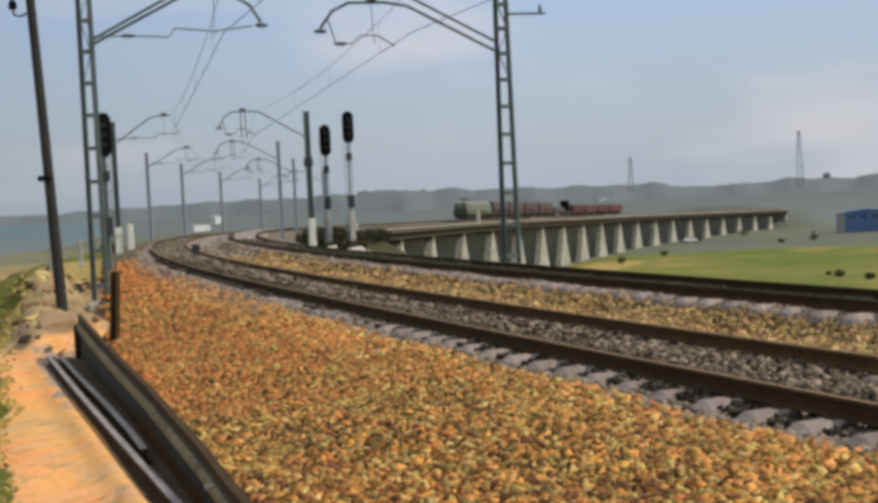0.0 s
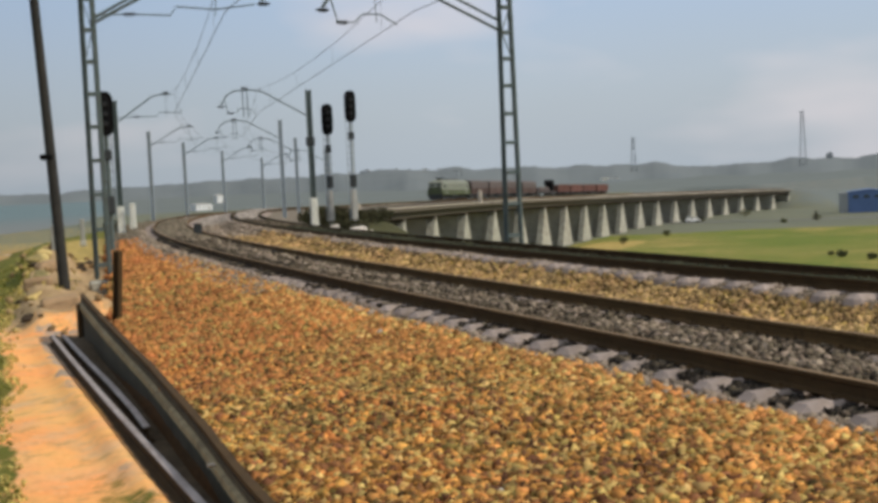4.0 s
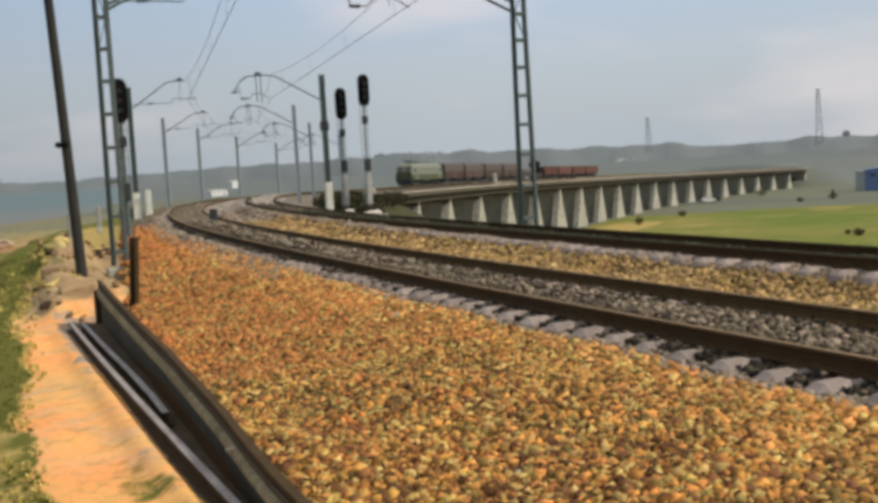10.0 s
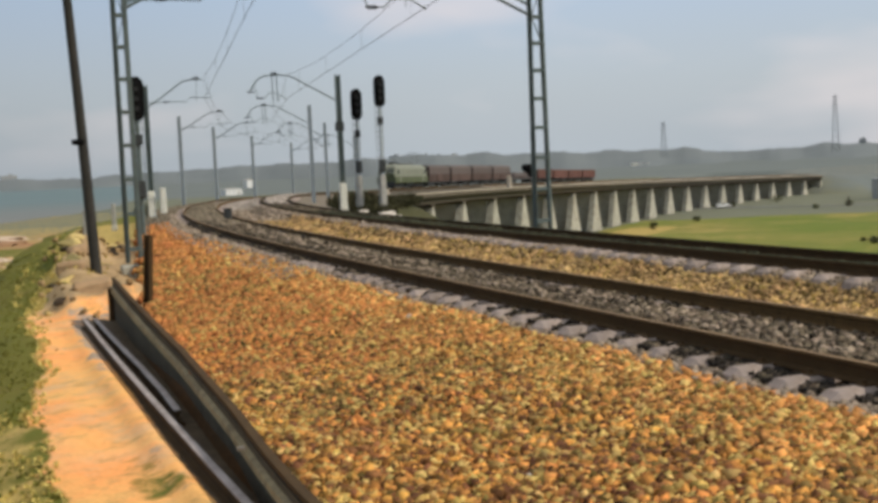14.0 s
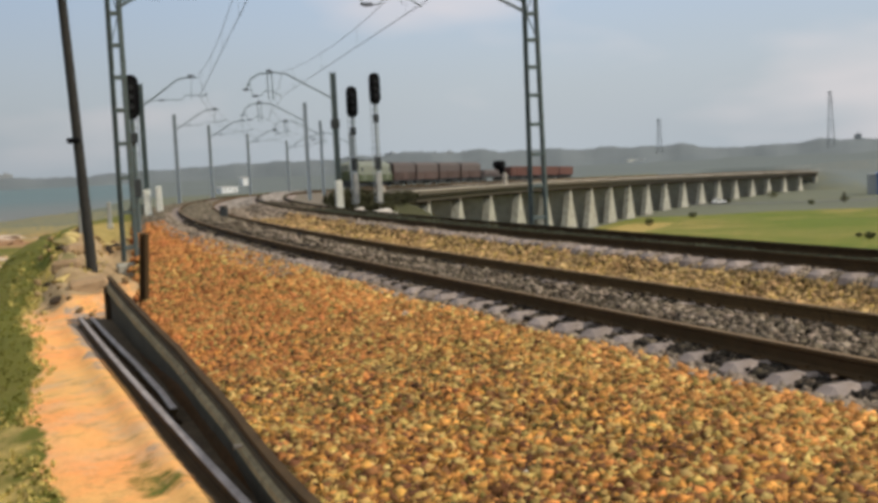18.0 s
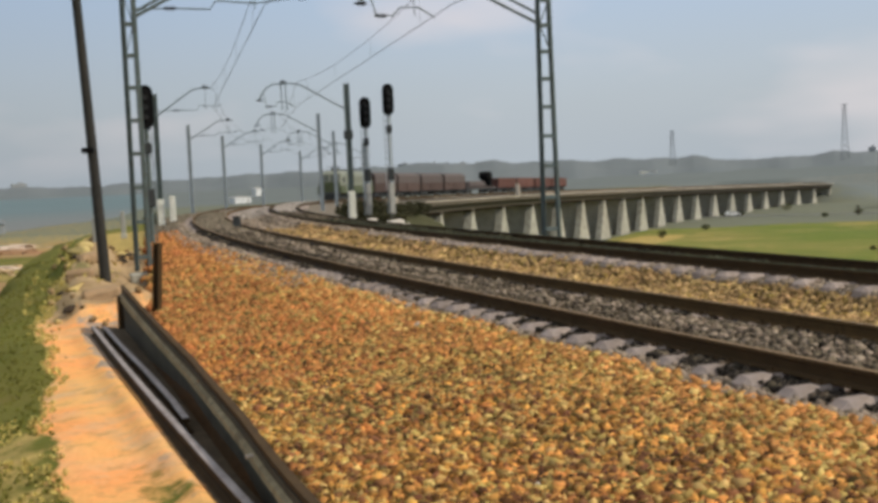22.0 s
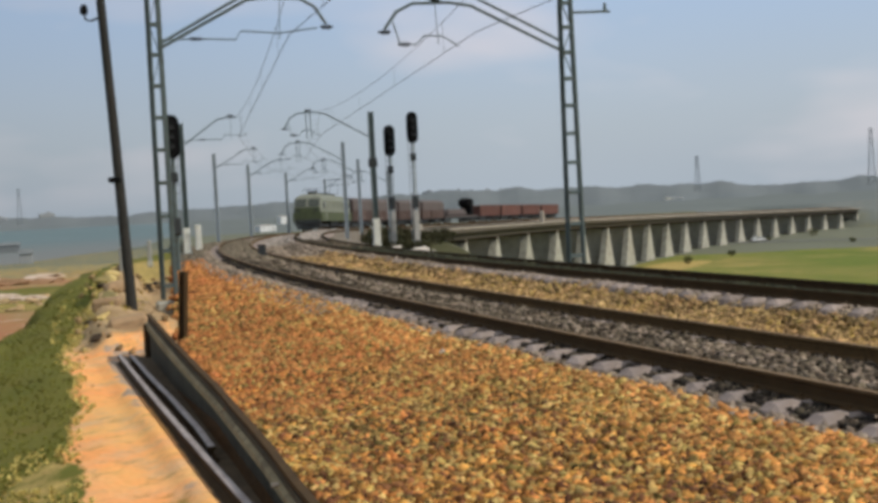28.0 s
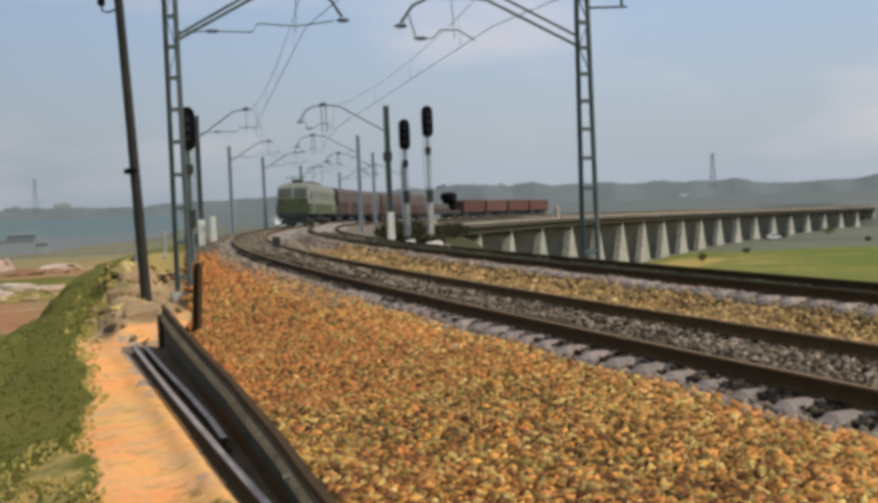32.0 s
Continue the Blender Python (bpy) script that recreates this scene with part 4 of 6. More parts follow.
def post_mast(m, label, white=True, white_z=1.1, base_z=-0.7, scale=0.93, hook=True):
    """Slim mast whose foot is painted white, with its bracket arm."""
    th = tagged(empty("catenary_mast", m), label, "catenary mast", group="catenary masts")
    bm = bmesh.new()
    for dx in (-0.11, 0.11):
        add_box(bm, (0.05, 0.2, 6.45 - base_z), (dx, 0, (6.45 + base_z) / 2))
    add_box(bm, (0.19, 0.05, 6.4 - base_z), (0, 0, (6.4 + base_z) / 2))
    for k in range(8):
        add_box(bm, (0.24, 0.14, 0.09), (0, 0, 0.6 + k * 0.8))
    # masts farther off get the lighter steel in place of haze
    part("mast_post", bm, M_STEEL if white else M_STEEL_PALE, th)
    if white:
        bm = bmesh.new()
        add_box(bm, (0.38, 0.38, white_z - base_z + 0.3), (0, 0, (white_z + base_z - 0.3) / 2), bevel=0.03, taper=(0.85, 0.85))
        part("painted_foot", bm, M_WHITE, th, "white-painted concrete foot")
    if hook and white:
        bm = bmesh.new()
        add_box(bm, (0.42, 0.3, 0.45), (0, -0.05, 3.9), bevel=0.03)
        part("switch_box", bm, M_DARK, th, "dark switch box")
    bracket(th, 5.2 if hook else 5.35, scale, pull=not hook, hook=hook)
    return th


N_R = 7.78
MASTS_R = [(28.5, 1), (55.8, 0), (80.0, 0), (105.0, 0), (130.0, 0)]
MASTS_L = [(29.5, 1, -3.16, 1.0), (59.0, 0, -1.55, 0.76), (87.4, 0, -2.1, 0.9), (104.0, 0, -2.1, 0.9), (122.4, 0, -2.1, 0.9), (141.0, 0, -2.1, 0.9)]
for s, big in MASTS_R:
    m = on_line(s, N_R) @ pose(0, 0, 0, 0, 0, 180)
    lattice_mast(m, "grey lattice steel catenary mast beside the far track", z0=5.68) if big else post_mast(m, "grey steel catenary mast with a white foot beside the far track", s < 60)
for s, big, n, q in MASTS_L:
    m = on_line(s, n)
    lattice_mast(m, "grey lattice steel catenary mast beside the path", base_z=-0.42, z0=5.98, lo=0.13, hi=0.10, pull=True, reach=0.97) if big else post_mast(m, "slim grey steel catenary mast beside the near track", s < 60, scale=q, hook=False)


def build_wires(supports, label):
    """Contact wire and carrier with droppers, slung straight from support to support (station, offset, height)."""
    th = tagged(empty("overhead_line"), label, "overhead wire")
    pts_c, pts_m = [], []
    for i, (a, b) in enumerate(zip(supports, supports[1:])):
        for k in range(9 if i == len(supports) - 2 else 8):
            f = k / 8
            p = line(*a) * (1 - f) + line(*b) * f
            pts_c.append(p)
            pts_m.append(p + np.array([0, 0, 1.12 - 0.5 * 4 * f * (1 - f)]))
    for name, pts, r in (("contact_wire", pts_c, 0.011), ("carrier_wire", pts_m, 0.009)):
        bm = bmesh.new()
        add_tube(bm, pts, r, 5)
        part(name, bm, M_DARK, th)
    for i, (p, q) in enumerate(zip(pts_c, pts_m)):
        if i % 2 and i < 40:
            bm = bmesh.new()
            add_tube(bm, [p, q], 0.004, 4)
            part("dropper", bm, M_DARK, th)


build_wires([(-4.0, -0.9, 6.3), (29.5, 0.3, 6.3), (59.0, 1.35, 5.67)] + [(q[0], GAUGE / 2 + 0.3, 5.4) for q in MASTS_L[2:]], "dark overhead contact wire above the near track")
build_wires([(-8.0, 5.2, 6.3), (28.5, 5.15, 6.2), (55.8, 5.3, 5.4)] + [(q[0], TRACK_B + GAUGE / 2, 5.4) for q in MASTS_R[2:]], "dark overhead contact wire above the far track")


# ---- signals ----
def signal(m, label, head_z, base_z, white=True, tall=1.5, foot=0.85):
    th = tagged(empty("railway_signal", m), label, "railway signal", group="railway signals")
    bm = bmesh.new()
    add_tube(bm, [(0, 0.05, base_z), (0, 0.05, head_z + 0.4)], 0.075, 10)
    part("post", bm, M_STEEL_PALE if white else M_STEEL, th)
    if white:
        bm = bmesh.new()
        add_box(bm, (0.26, 0.26, foot - base_z + 0.2), (0, 0.05, (foot + base_z - 0.2) / 2), bevel=0.03)
        part("painted_foot", bm, M_FOOT, th, "faded white-painted foot")
    bm = bmesh.new()
    ring = [(0.275 * math.copysign(abs(math.cos(a)) ** 0.8, math.cos(a)), (tall / 2 - 0.33) * (1 if math.sin(a) > 0 else -1) * (abs(math.sin(a)) > 1e-6) + 0.33 * math.sin(a)) for a in [2 * math.pi * k / 28 for k in range(28)]]
    f0 = bm.faces.new([bm.verts.new((x, -0.1, head_z + z)) for x, z in ring])
    e = bmesh.ops.extrude_face_region(bm, geom=[f0])
    bmesh.ops.translate(bm, verts=[v for v in e["geom"] if isinstance(v, bmesh.types.BMVert)], vec=(0, 0.05, 0))
    bmesh.ops.recalc_face_normals(bm, faces=bm.faces)
    part("backboard", bm, M_BLACK, th, "black oval backboard")
    bm = bmesh.new()
    add_box(bm, (0.3, 0.2, tall - 0.45), (0, -0.02, head_z), bevel=0.03)
    part("lamp_case", bm, M_BLACK, th)
    for k in (-1, 0, 1):
        bm = bmesh.new()
        add_tube(bm, [(0, -0.12, head_z + k * 0.33), (0, -0.32, head_z + k * 0.33 - 0.02)], 0.11, 10)
        hood = part("hood", bm, M_BLACK, th)
        bm = bmesh.new()
        add_tube(bm, [(0, -0.322, head_z + k * 0.33 - 0.02), (0, -0.328, head_z + k * 0.33 - 0.02)], 0.085, 10)
        part("lens", bm, M_LENS, hood)
    bm = bmesh.new()
    add_box(bm, (0.26, 0.24, 0.36), (0, -0.02, head_z - tall / 2 - 0.65), bevel=0.03)
    part("route_box", bm, M_DARK, th)
    bm = bmesh.new()
    add_box(bm, (0.3, 0.2, 0.6), (0.0, 0.0, foot + 0.45), bevel=0.03)
    part("equipment_case", bm, M_DARK, th)
    lad = bmesh.new()
    for dx in (-0.17, 0.17):
        add_bar(lad, (dx, 0.32, base_z + 0.1), (dx, 0.32, head_z + 0.2), 0.03)
    ladder = part("ladder", lad, M_STEEL_PALE if white else M_STEEL, th)
    bm = bmesh.new()
    add_bar(bm, (-0.17, 0.32, 0), (0.17, 0.32, 0), 0.024)
    rung = mesh_of(bm, "rung", M_STEEL)
    z = base_z + 0.4
    while z < head_z:
        part_data("rung", rung, ladder, pose(0, 0, z))
        z += 0.3
    for z in (base_z + 1.6, head_z - 1.2):
        bm = bmesh.new()
        add_bar(bm, (0, 0.05, z), (0, 0.32, z), 0.035)
        part("ladder_stay", bm, M_STEEL, th)
    return th


def facing(s, n, z=0.0):
    """Pose whose -y side faces down the line towards s = 0."""
    return on_line(s, n, z)


signal(facing(54.0, 8.35), "black oval-headed colour light signal on a white-footed post", 4.85, -0.7, foot=1.4)
signal(facing(53.2, 9.35), "taller black oval-headed colour light signal on a white-footed post", 5.4, -0.8, foot=1.4)
signal(facing(40.0, -2.18), "black oval-headed signal behind the lattice mast", 4.45, -0.3, white=False, foot=0.9)


# ---- viaduct ----
def build_viaduct():
    th = tagged(empty("viaduct"), "long concrete railway viaduct curving across the valley", "viaduct")
    na, nb = -4.0, 9.6

    def sweep(name, prof, mat, label="", start=S_BRIDGE - 6):
        ss = np.arange(start, S_BRIDGE_END + 1, 4.0)
        k = len(prof)
        V = np.stack([line(ss, n, z) for n, z in prof], 1).reshape(-1, 3)
        F = [(i * k + j, i * k + (j + 1) % k, (i + 1) * k + (j + 1) % k, (i + 1) * k + j) for i in range(len(ss) - 1) for j in range(k)]
        F += [tuple(range(k)), tuple(range((len(ss) - 1) * k, len(ss) * k))]
        me = bpy.data.meshes.new(name)
        me.from_pydata(V.tolist(), [], F)
        bm = bmesh.new()
        bm.from_mesh(me)
        bmesh.ops.recalc_face_normals(bm, faces=bm.faces)
        bm.to_mesh(me)
        bm.free()
        me.materials.append(mat)
        part_data(name, me, th, None, label)

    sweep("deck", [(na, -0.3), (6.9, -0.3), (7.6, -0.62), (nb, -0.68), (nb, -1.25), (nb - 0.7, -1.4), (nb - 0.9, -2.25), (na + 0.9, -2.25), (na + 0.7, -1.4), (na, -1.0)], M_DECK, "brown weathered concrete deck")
    sweep("coping", [(nb - 0.16, -0.7), (nb + 0.12, -0.7), (nb + 0.12, -0.56), (nb - 0.16, -0.56)], M_COPING, "pale concrete edge coping", 116.0)
    sweep("coping", [(na - 0.1, -0.3), (na + 0.25, -0.3), (na + 0.25, -0.02), (na - 0.1, -0.02)], M_COPING, "pale concrete edge coping")
    # cross walls whose ends taper from a broad foot to the deck, at equal spans
    for s in [174.2 + 19.13 * k for k in range(20)]:
        zr = float(rail_z(s))
        top, low = zr - 2.25, VALLEY_R - 3.0
        m = on_line(s, 2.8) @ pose(0, 0, -zr)
        bm = bmesh.new()
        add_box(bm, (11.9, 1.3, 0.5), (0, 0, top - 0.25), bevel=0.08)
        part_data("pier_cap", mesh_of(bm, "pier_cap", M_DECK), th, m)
        hgt = top - 0.5 - low
        foot = 12.5 * hgt / 12.5
        bm = bmesh.new()
        add_box(bm, (9.4, 1.3, hgt), (-0.3, 0, (top - 0.5 + low) / 2), bevel=0.05)
        part_data("pier_wall", mesh_of(bm, "pier_wall", M_CONC_WALL), th, m)
        for dx in (-5.2, 5.2):
            bm = bmesh.new()
            add_box(bm, (1.5, foot, hgt), (dx, 0, (top - 0.5 + low) / 2), bevel=0.06, taper=(1.0, 0.5 / foot))
            part_data("buttress", mesh_of(bm, "buttress", M_CONC), th, m)
    bm = bmesh.new()
    zt = float(rail_z(S_BRIDGE))
    add_box(bm, (15, 3.0, 12), (0, 0, zt - 2.9 - 3.6), bevel=0.1)
    part_data("abutment", mesh_of(bm, "abutment", M_CONC), th, on_line(S_BRIDGE - 1, 2.8) @ pose(0, 0, -zt))


build_viaduct()


def build_edge_posts():
    for s, n, h, w in ((222.0, 8.6, 2.3, 0.75), (147.0, 8.4, 0.95, 0.55)):
        ob = empty("edge_post", on_line(s, n, -0.66))
        tagged(ob, "pale concrete marker post on the edge of the viaduct", "post", group="posts on the viaduct")
        bm = bmesh.new()
        add_box(bm, (w, w * 0.7, h), (0, 0, h / 2), bevel=0.05, taper=(0.85, 0.85))
        part("post_shaft", bm, M_COPING, ob)
        bm = bmesh.new()
        add_box(bm, (w * 1.25, w, 0.16), (0, 0, 0.05), bevel=0.03)
        part("post_base", bm, M_CONC, ob)


build_edge_posts()


# ---- beside the path ----
def build_wall():
    """Low retaining edge of old rails and plates that holds the ballast."""
    th = tagged(empty("retaining_edge"), "low dark retaining edge of old rails holding ballast", "retaining wall")

    shift = lambda q: np.interp(q, [-4, 7, 9.5, 12.5], [-0.40, -0.14, -0.01, 0.06])
    rise = lambda q: np.interp(q, [8, 20.8], [0.0, 0.295])

    def sweep(name, prof, mat, s_lo=-4.0, s_hi=20.8, label="", parent=th, skew=None):
        """A profile drawn along the line; the edge itself bends a little and its top climbs towards the far end."""
        q = np.linspace(s_lo, s_hi, 40)
        k = len(prof)
        h = np.interp(q, _s, _h)
        across = np.stack([np.cos(h), -np.sin(h), 0 * h], -1) * (shift(q) if skew is None else skew(q))[:, None]
        up = lambda z: np.array([0, 0, 1.0]) * ((rise(q) * min(1.0, max(0.0, (z + 0.95) / 0.45))) if skew is None else 0 * q)[:, None]
        V = np.stack([line(q, n, z) + across + up(z) for n, z in prof], 1).reshape(-1, 3)
        F = [(i * k + j, i * k + (j + 1) % k, (i + 1) * k + (j + 1) % k, (i + 1) * k + j) for i in range(len(q) - 1) for j in range(k)]
        F += [tuple(range(k)), tuple(range((len(q) - 1) * k, len(q) * k))]
        me = bpy.data.meshes.new(name)
        me.from_pydata(V.tolist(), [], F)
        bm = bmesh.new()
        bm.from_mesh(me)
        bmesh.ops.recalc_face_normals(bm, faces=bm.faces)
        bm.to_mesh(me)
        bm.free()
        me.materials.append(mat)
        return part_data(name, me, parent, None, label)

    b = -4.36
    sweep("plate", [(b, -1.05), (b + 0.05, -1.05), (b + 0.05, -0.42), (b, -0.42)], M_PLATE, label="dark tarred side plate")
    sweep("top_rail", [(b + 0.025 + x, -0.345 + z) for x, z in ((-0.035, 0.0), (0.035, 0.0), (0.035, -0.04), (0.01, -0.05), (0.01, -0.09), (-0.01, -0.09), (-0.01, -0.05), (-0.035, -0.04))], M_RAIL)
    # light caught on the ledge is painted as a pale tan strip
    sweep("ledge", [(b - 0.042, -0.50), (b, -0.485), (b, -0.55), (b - 0.042, -0.56)], M_LEDGE, label="pale ledge rail coloured as catching light")
    for s in (6.2, 20.6):
        bm = bmesh.new()
        add_box(bm, (0.09, 0.12, 0.5 + float(rise(s))), (b - 0.05 + float(shift(s)), 0, -0.76 + float(rise(s)) / 2), bevel=0.01)
        part_data("stake", mesh_of(bm, "stake", M_RAIL), th, on_line(s))
    for s in (6.0, 8.6):
        bm = bmesh.new()
        add_tube(bm, [(b - 0.09 + float(shift(s)), 0, -0.47), (b - 0.03 + float(shift(s)), 0, -0.47)], 0.019, 8)
        part_data("bolt", mesh_of(bm, "bolt", M_COPING), th, on_line(s))
    lies = ((11.15, 19.6, lambda q: np.interp(q, [11.15, 12.2, 14.2, 16.6, 19.6], [-4.565, -4.545, -4.56, -4.62, -4.69])),
            (-4.0, 19.8, outer_rail_n))
    for s_lo, s_hi, where in lies:
        old = tagged(empty("loose_rail"), "old rusty rail lying on the sandy path", "rail", group="loose rails")
        z = PATH_Z + 0.175
        foot = [(x, z + y) for x, y in ((-0.01, -0.05), (0.01, -0.05), (0.01, -0.125), (0.07, -0.148), (0.07, -0.159), (-0.07, -0.159), (-0.07, -0.148), (-0.01, -0.125))]
        head = [(x, z + y) for x, y in ((-0.036, -0.008), (0.036, -0.008), (0.037, -0.036), (0.01, -0.05), (-0.01, -0.05), (-0.037, -0.036))]
        # thin pale cap that paints the highlight along the rail's top
        lit_face = [(x, z + y) for x, y in ((-0.03, 0.0), (0.03, 0.0), (0.036, -0.008), (-0.036, -0.008))]
        sweep("rail_foot", foot, M_RAIL, s_lo, s_hi, parent=old, skew=where)
        sweep("rail_head", head, M_RAIL, s_lo, s_hi, parent=old, skew=where)
        sweep("lit_top", lit_face, M_OLD, s_lo, s_hi, parent=old, skew=where, label="pale running face coloured as a highlight")


M_LEDGE = material("lit_ledge", (0.40, 0.33, 0.20), (0.28, 0.23, 0.14), 1.2, 0.85, c3=(0.12, 0.09, 0.06), fine=8)
M_OLD = material("highlit_old_rail", (0.46, 0.40, 0.38), (0.30, 0.255, 0.235), 1.5, 0.55, 0.3, c3=(0.13, 0.10, 0.09), fine=9)
build_wall()


def build_post():
    bm = bmesh.new()
    add_box(bm, (0.14, 0.03, 1.25), (0, 0.05, 0.12), bevel=0.005)
    add_box(bm, (0.03, 0.1, 1.25), (0, 0, 0.12), bevel=0.004)
    add_box(bm, (0.075, 0.04, 1.25), (0, -0.06, 0.12), bevel=0.005)
    ob = part("rail_stake", bm, M_RAIL)
    ob.matrix_basis = on_line(19.2, -3.82, 0.0) @ pose(0, 0, 0, 2, 3, 20)
    tagged(ob, "short upright rusty rail stake in the ballast edge", "stake")


build_post()


def build_pole():
    th = tagged(empty("telegraph_pole", pose(-7.85, 26.5, -1.0)), "leaning dark wooden telegraph pole with an insulator bracket beside the path", "telegraph pole")
    bm = bmesh.new()
    top = (-0.44, 0.0, 9.2)
    add_tube(bm, [(-0.04, 0, -0.4), (-0.1, 0, 1.0), (-0.24, 0, 4.6), top], [0.13, 0.125, 0.11, 0.095], 10)
    part("pole_shaft", bm, M_TAR, th)
    bm = bmesh.new()
    add_tube(bm, [(-0.3, 0, 7.42), (-0.62, 0, 7.3), (-0.76, 0, 7.34), (-0.78, 0, 7.5)], 0.025, 6)
    part("insulator_pin", bm, M_DARK, th)
    bm = bmesh.new()
    add_tube(bm, [(-0.78, 0, 7.46), (-0.78, 0, 7.56), (-0.78, 0, 7.68)], [0.08, 0.1, 0.06], 8)
    part("insulator", bm, M_BLACK, th)
    bm = bmesh.new()
    add_box(bm, (0.3, 0.24, 0.13), (-0.27, -0.04, 3.6), bevel=0.03)
    part("clamp", bm, M_BLACK, th)
    bm = bmesh.new()
    add_box(bm, (0.34, 0.34, 0.5), (0, 0, 0.1), bevel=0.05, taper=(0.8, 0.8))
    part("pole_socket", bm, M_CONC, th, "rough concrete pole socket")


build_pole()


def rock_mesh(seed, k=1.0):
    bm = bmesh.new()
    rng = random.Random(seed)
    for i in range(15):
        q = Vector((rng.gauss(0, 1), rng.gauss(0, 1), rng.gauss(0, 1))).normalized() * k * rng.uniform(0.6, 1.05)
        bm.verts.new((q.x * 1.25, q.y * 0.8, q.z * 0.55))
    bmesh.ops.convex_hull(bm, input=bm.verts)
    bmesh.ops.delete(bm, geom=[v for v in bm.verts if not v.link_faces], context="VERTS")
    bmesh.ops.bevel(bm, geom=bm.edges[:], offset=k * 0.06, segments=1, affect="EDGES")
    return bm


def build_rocks():
    rng = random.Random(5)
    m_rock = material("pale_rock", (0.62, 0.49, 0.20), (0.48, 0.36, 0.15), 0.9, 0.95, c3=(0.25, 0.2, 0.11), fine=6, bump=0.4)
    for s, n, k in ((26.0, -4.95, 0.28), (30.6, -4.6, 0.3), (22.8, -5.35, 0.2), (36.0, -4.55, 0.5), (38.0, -4.4, 0.45), (40.5, -4.3, 0.5), (42.6, -3.3, 0.4), (29.4, -4.1, 0.2), (24.4, -4.2, 0.18)):
        p = line(s, n)
        z = float(ground_z(np.array([p[0]]), np.array([p[1]]))[0])
        ob = part("boulder", rock_mesh(int(s * 10), k), m_rock)
        ob.matrix_basis = pose(p[0], p[1], z + 0.1 * k, 0, 0, rng.uniform(0, 360))
        tagged(ob, "pale weathered boulder on the bank beside the path", "rock", group="boulders on the bank")


build_rocks()


def build_rubble_blocks():
    """Broken blocks and dark stones where the path runs out."""
    m_block = material("tan_broken_block", (0.42, 0.285, 0.165), (0.33, 0.22, 0.125), 1.4, 0.95, c3=(0.22, 0.155, 0.095), fine=8, bump=0.4)
    m_dark = material("dark_hollow_rock", (0.055, 0.04, 0.028), (0.04, 0.03, 0.022), 1.4, 0.95, c3=(0.025, 0.02, 0.015), fine=8, bump=0.4)
    for s, n, size, turn in ((23.6, -4.5, (0.8, 0.5, 0.27), 6), (28.0, -4.75, (0.7, 0.45, 0.26), -14), (32.5, -4.3, (0.8, 0.5, 0.24), 18)):
        bm = bmesh.new()
        add_box(bm, size, bevel=0.06, taper=(0.9, 0.86))
        for v in bm.verts:
            v.co += 0.07 * noise.noise_vector(v.co * 3.5 + Vector((s, 0, 0)))
        p = place(s, n)
        ob = part("broken_block", bm, m_block)
        ob.matrix_basis = pose(p[0], p[1], p[2] + size[2] * 0.3, 4, -5, -head_at(s) + turn)
        tagged(ob, "broken tan masonry block at the end of the path", "block", group="broken blocks")
    # dark rocks, some added where the rubble has only shaded hollows
    for s, n, k in ((23.3, -5.1, 0.22), (34.0, -4.7, 0.34), (39.0, -3.35, 0.36), (40.5, -3.05, 0.42), (26.6, -5.2, 0.15)):
        p = place(s, n)
        ob = part("dark_rock", rock_mesh(int(s * 7), k), m_dark)
        ob.matrix_basis = pose(p[0], p[1], p[2] + 0.2 * k, 10, 0, 40 - head_at(s))
        tagged(ob, "dark rock for a shaded hollow in the rubble by the pole", "rock", group="dark rocks")


def build_far_rocks():
    """Tan boulders strewn over the low ground beyond the bank."""
    rng = random.Random(77)
    m_tan = material("tan_boulder", (0.50, 0.37, 0.20), (0.40, 0.27, 0.14), 0.6, 0.95, c3=(0.26, 0.17, 0.09), fine=3, bump=0.4)
    for i in range(26):
        az, r = rng.uniform(-24.6, -19.9), rng.uniform(87, 108)
        x, y = r * math.sin(radians(az)), r * math.cos(radians(az))
        k = rng.uniform(0.3, 0.75)
        ob = part("boulder", rock_mesh(300 + i, k), m_tan)
        ob.matrix_basis = pose(*at_ground(x, y, 0.15 * k), rng.uniform(-12, 12), rng.uniform(-12, 12), rng.uniform(0, 360))
        tagged(ob, "tan boulder on the broken ground below the bank", "rock", group="boulders on the low ground")


